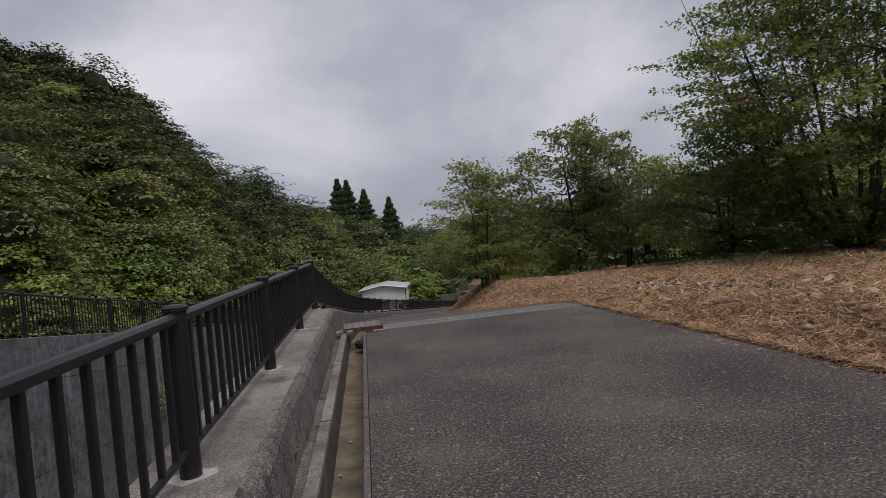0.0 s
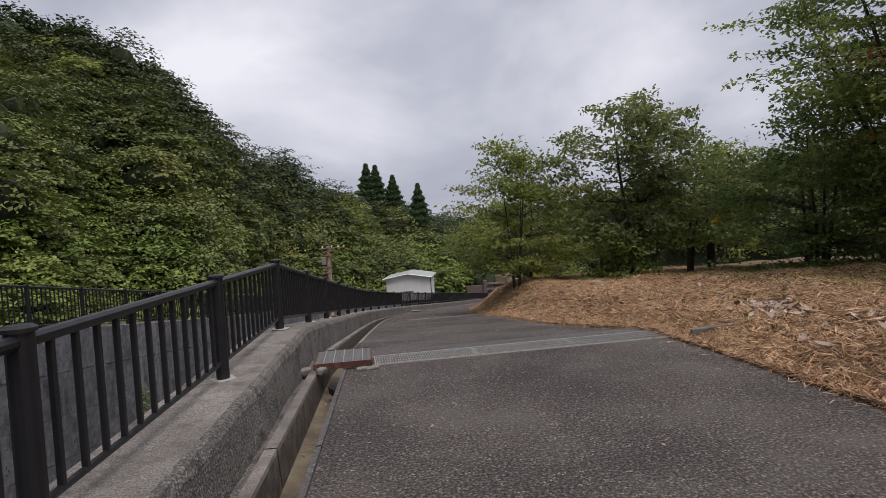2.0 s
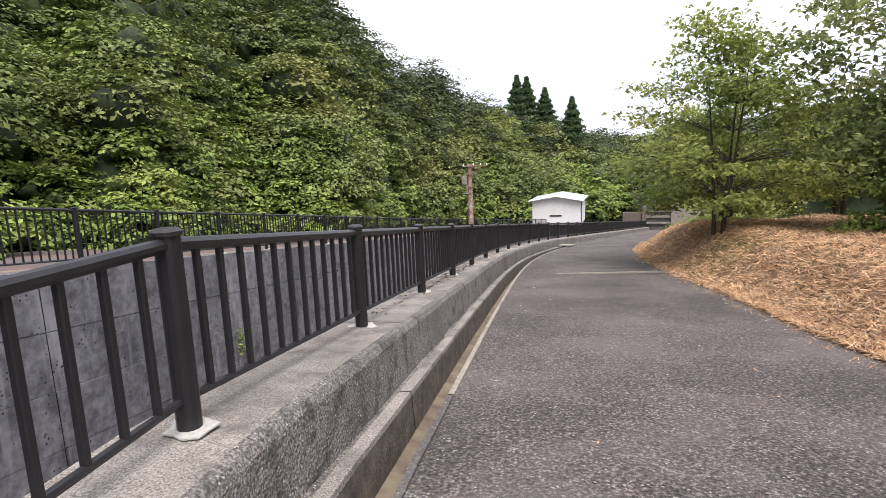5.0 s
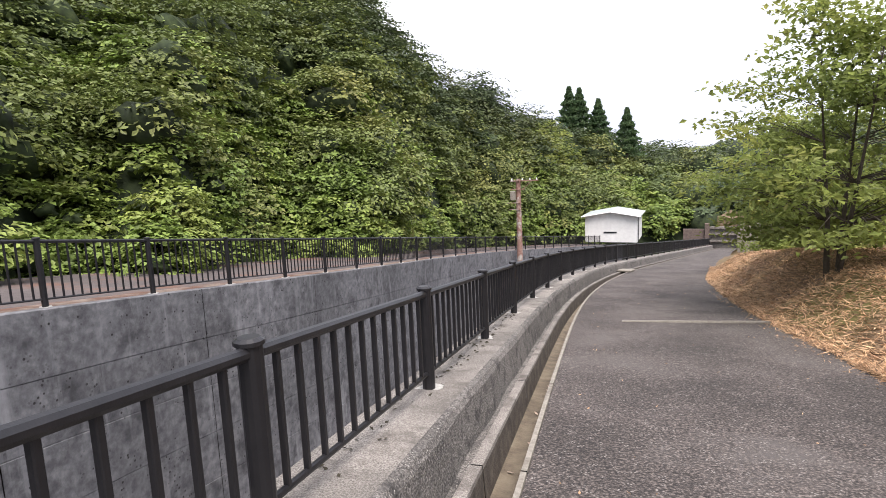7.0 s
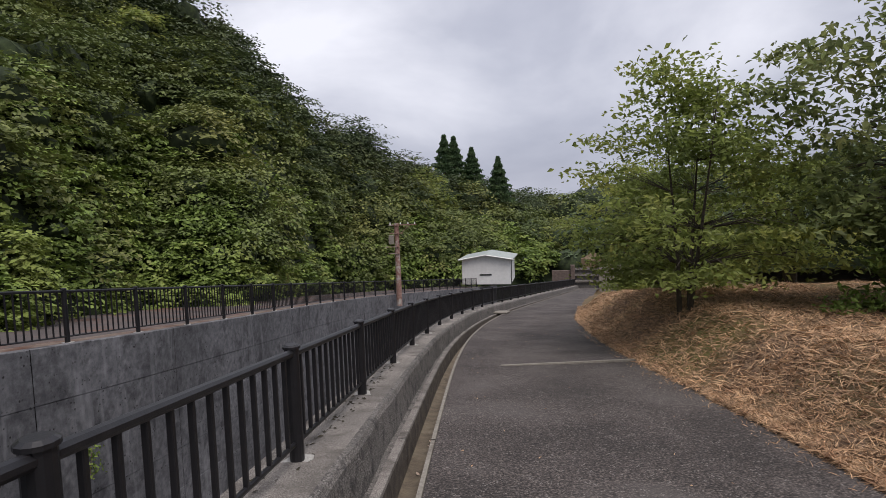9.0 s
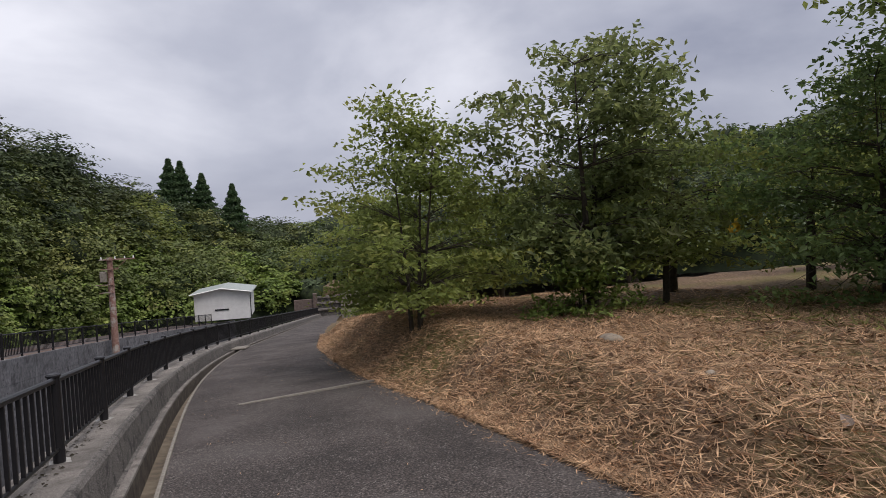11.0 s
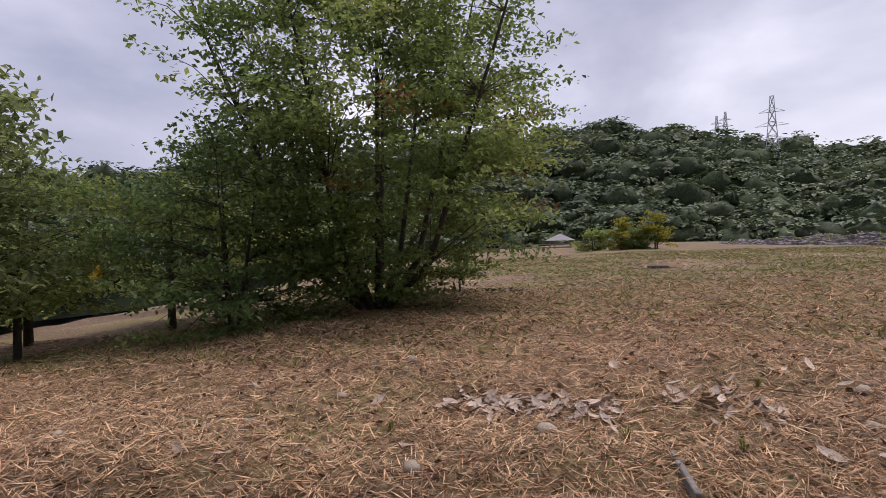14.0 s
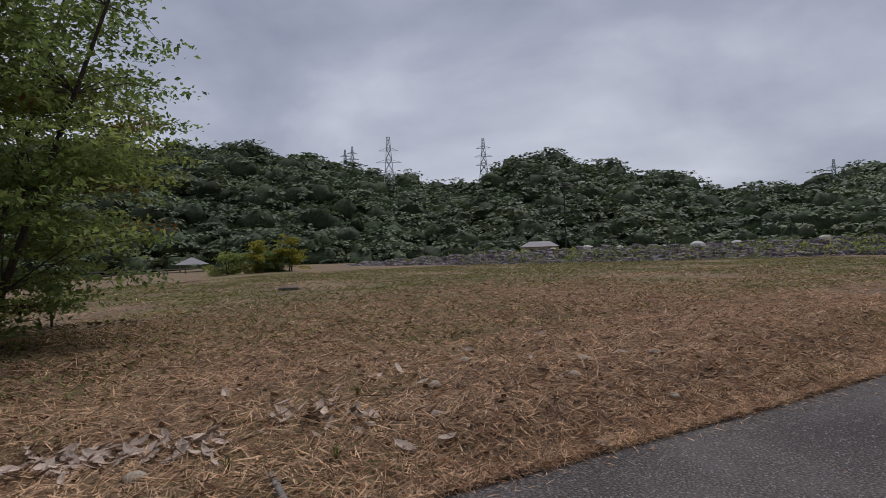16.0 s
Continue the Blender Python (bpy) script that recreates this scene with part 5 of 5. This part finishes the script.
def stone_at(x, y, s, flat=0.7, label="rounded tan field stone lying in the straw"):
    bm = bmesh.new()
    bmesh.ops.create_icosphere(bm, subdivisions=2, radius=s)
    for v in bm.verts:
        v.co *= 1 + 0.25 * noise.noise(v.co * (1.2 / s) + Vector((x, y, 0)))
        v.co.z *= flat
        v.co.x *= 1.25
    for fc in bm.faces:
        fc.smooth = True
    tagged(obj("stone", bm, STONE, m=Matrix.Translation(on_ground(x, y, s * flat * 0.45)) @ pose(0, 0, 0, 0, 0, 57 * x)), label, "stone")


for x, y, s in ((3.66, 9.6, 0.055), (4.22, 8.78, 0.06), (3.46, 7.54, 0.03), (4.46, 7.2, 0.04), (4.8, 4.83, 0.06), (3.5, 5.78, 0.04), (4.7, 3.98, 0.06), (5.2, 10.6, 0.05), (4.6, 11.2, 0.035), (3.95, 10.4, 0.03), (4.7, 7.2, 0.05), (4.3, 6.7, 0.045), (5.2, 6.3, 0.06), (4.5, 5.2, 0.05), (5.9, 5.6, 0.06), (4.2, 12.6, 0.05), (3.9, 4.6, 0.04), (6.4, 10.2, 0.06), (6.02, 17.6, 0.07)):
    stone_at(x, y, s)
stone_at(4.83, 14.62, 0.13, 0.5, "pale broken stone on the crest of the bank")

bm = bmesh.new()
box(bm, -0.26, -0.02, -0.12, 0.26, 0.02, 0.03, 0.006)
tagged(obj("edging_board", bm, TIMBER, m=Matrix.Translation(on_ground(3.62, 8.02, 0.02)) @ pose(0, 0, 0, 6, -4, 2)), "grey weathered edging board half buried in straw", "board")
bm = bmesh.new()
tube(bm, (0, 0, -0.05), (0, 0, 0.11), 0.36, 0.36, 20)
tube(bm, (0, 0, 0.11), (0, 0, 0.13), 0.33, 0.32, 20)
tagged(obj("manhole_cover", bm, IRON, m=Matrix.Translation(on_ground(20.2, 4.87))), "dark raised manhole lid standing out of the grass", "manhole")


def tuft(x, y, z, n, h, mat, label):
    bm = bmesh.new()
    for i in range(n):
        a, lean = random.uniform(0, 6.283), random.uniform(0.2, 0.9)
        hh = h * random.uniform(0.5, 1.1)
        d = Vector((math.cos(a), math.sin(a), 0))
        s = Vector((-d.y, d.x, 0)) * 0.006
        p0, p1, p2 = d * 0.01, d * hh * lean * 0.4 + Vector((0, 0, hh * 0.7)), d * hh * lean + Vector((0, 0, hh * 0.9))
        q = [bm.verts.new(p) for p in (p0 - s, p0 + s, p1 + s, p1 - s, p2)]
        bm.faces.new((q[0], q[1], q[2], q[3]))
        bm.faces.new((q[3], q[2], q[4]))
    tagged(obj("grass_tuft", bm, mat, m=Matrix.Translation((x, y, z))), label, "weed")


for y, h in ((1.6, 0.10), (3.3, 0.13), (4.1, 0.10), (4.7, 0.14), (5.6, 0.16), (6.35, 0.09), (6.9, 0.20), (7.6, 0.08)):
    tuft(float(gut(y)) - 0.40, y, float(road_z(y)) - 0.03, 16, h, GREEN_BLADE, "green weed rooted between parapet and gutter")
for x, y in ((4.1, 8.25), (5.4, 7.0), (4.3, 9.9), (3.95, 7.6)):
    tuft(*on_ground(x, y), 14, 0.12, GREEN_BLADE, "green weed standing up from the straw")


def chunk(name, x, y, z, sx, sy, sz, turn, mat, label):
    bm = bmesh.new()
    box(bm, -sx, -sy, -sz, sx, sy, sz, min(sx, sy, sz) * 0.3)
    for v in bm.verts:
        v.co += Vector((noise.noise(v.co * 20), noise.noise(v.co * 20 + Vector((5, 0, 0))), noise.noise(v.co * 20 + Vector((0, 9, 0))))) * min(sx, sy, sz) * 0.35
    tagged(obj(name, bm, mat, m=Matrix.Translation((x, y, z)) @ pose(0, 0, 0, 3, -4, turn)), label, "rubble")


chunk("concrete_chunk", -0.42, 7.82, 0.02, 0.07, 0.05, 0.035, 10, CONCRETE, "broken concrete piece beside the gutter grating")
chunk("concrete_chunk", -0.26, 7.78, 0.03, 0.05, 0.035, 0.03, 60, CONCRETE, "broken kerb piece under the grating's corner")
chunk("concrete_chunk", 0.10, 7.80, 0.01, 0.05, 0.035, 0.02, 5, CONCRETE, "small broken slab at the gutter's edge")
chunk("concrete_chunk", 0.20, 7.82, 0.008, 0.06, 0.04, 0.018, 12, CONCRETE, "small broken slab below the grating")
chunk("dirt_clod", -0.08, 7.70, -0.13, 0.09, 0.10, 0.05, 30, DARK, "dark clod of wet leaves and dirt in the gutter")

# dark moss crumbs on the coping and a weep pipe with its rust stain
n = 130
y = 10.9 + 6.0 * rng.random(n) ** 0.8
x = gut(y) - 0.62 - 0.22 * rng.random(n)
c = np.stack([x, y, road_z(y) + PAR_TOP + 0.012], -1)
v, f = leaves(c, unit(n, 4.0), rng.uniform(0.015, 0.06, n), rng.uniform(0.01, 0.035, n), 0.1)
tagged(obj("moss_crumbs", mesh_of("moss_crumbs", v, f), MOSS), "dark moss crumbs on the parapet top", "moss", kind="stuff")
bm = bmesh.new()
gy = 14.6
tube(bm, (gut(gy) - 0.45, gy, road_z(gy) + 0.20), (gut(gy) - 0.42, gy - 0.10, road_z(gy) - 0.02), 0.012, 0.012, 8)
tagged(obj("weep_pipe", bm, LIP), "thin pale drain pipe on the parapet face", "pipe")

# a weed rooted in a joint of the far wall, and a few leaves washed into the gutter
top = tagged(new("wall_weed"), "green weed growing out of a joint in the far wall", "weed")
bm = bmesh.new()
tube(bm, (-0.02, 0, -0.5), (0.10, 0.03, 0.45), 0.012, 0.005, 6)
part("stem", bm, POLE_RUST, top, "reddish stem")
n = 160
c = np.stack([0.08 + 0.09 * rng.normal(size=n), 0.09 * rng.normal(size=n), rng.uniform(-0.1, 0.6, n)], -1)
v, f = leaves(c, unit(n, 0.6), rng.uniform(0.05, 0.1, n), 0.04, 0.1)
part("foliage", mesh_of("foliage", v, f), LEAF_KUDZU, top)
top.matrix_basis = Matrix.Translation((float(farw(19.0)), 19.0, -3.3))
for i in range(26):
    y = -0.5 + i * 0.62 + random.uniform(-0.25, 0.25)
    ob = new("gutter_leaf", LEAF_SHAPES[i % 6])
    q = random.uniform(0.018, 0.035)
    ob.matrix_basis = Matrix.Translation((float(gut(y)) - random.uniform(0.04, 0.17), y, float(road_z(y)) - 0.236)) @ pose(0, 0, 0, random.uniform(-15, 15), random.uniform(-15, 15), random.uniform(0, 360)) @ Matrix.Diagonal((q, q, q, 1))
    tagged(ob, "small dry leaf washed into the gutter", "leaf", "leaves in the gutter")
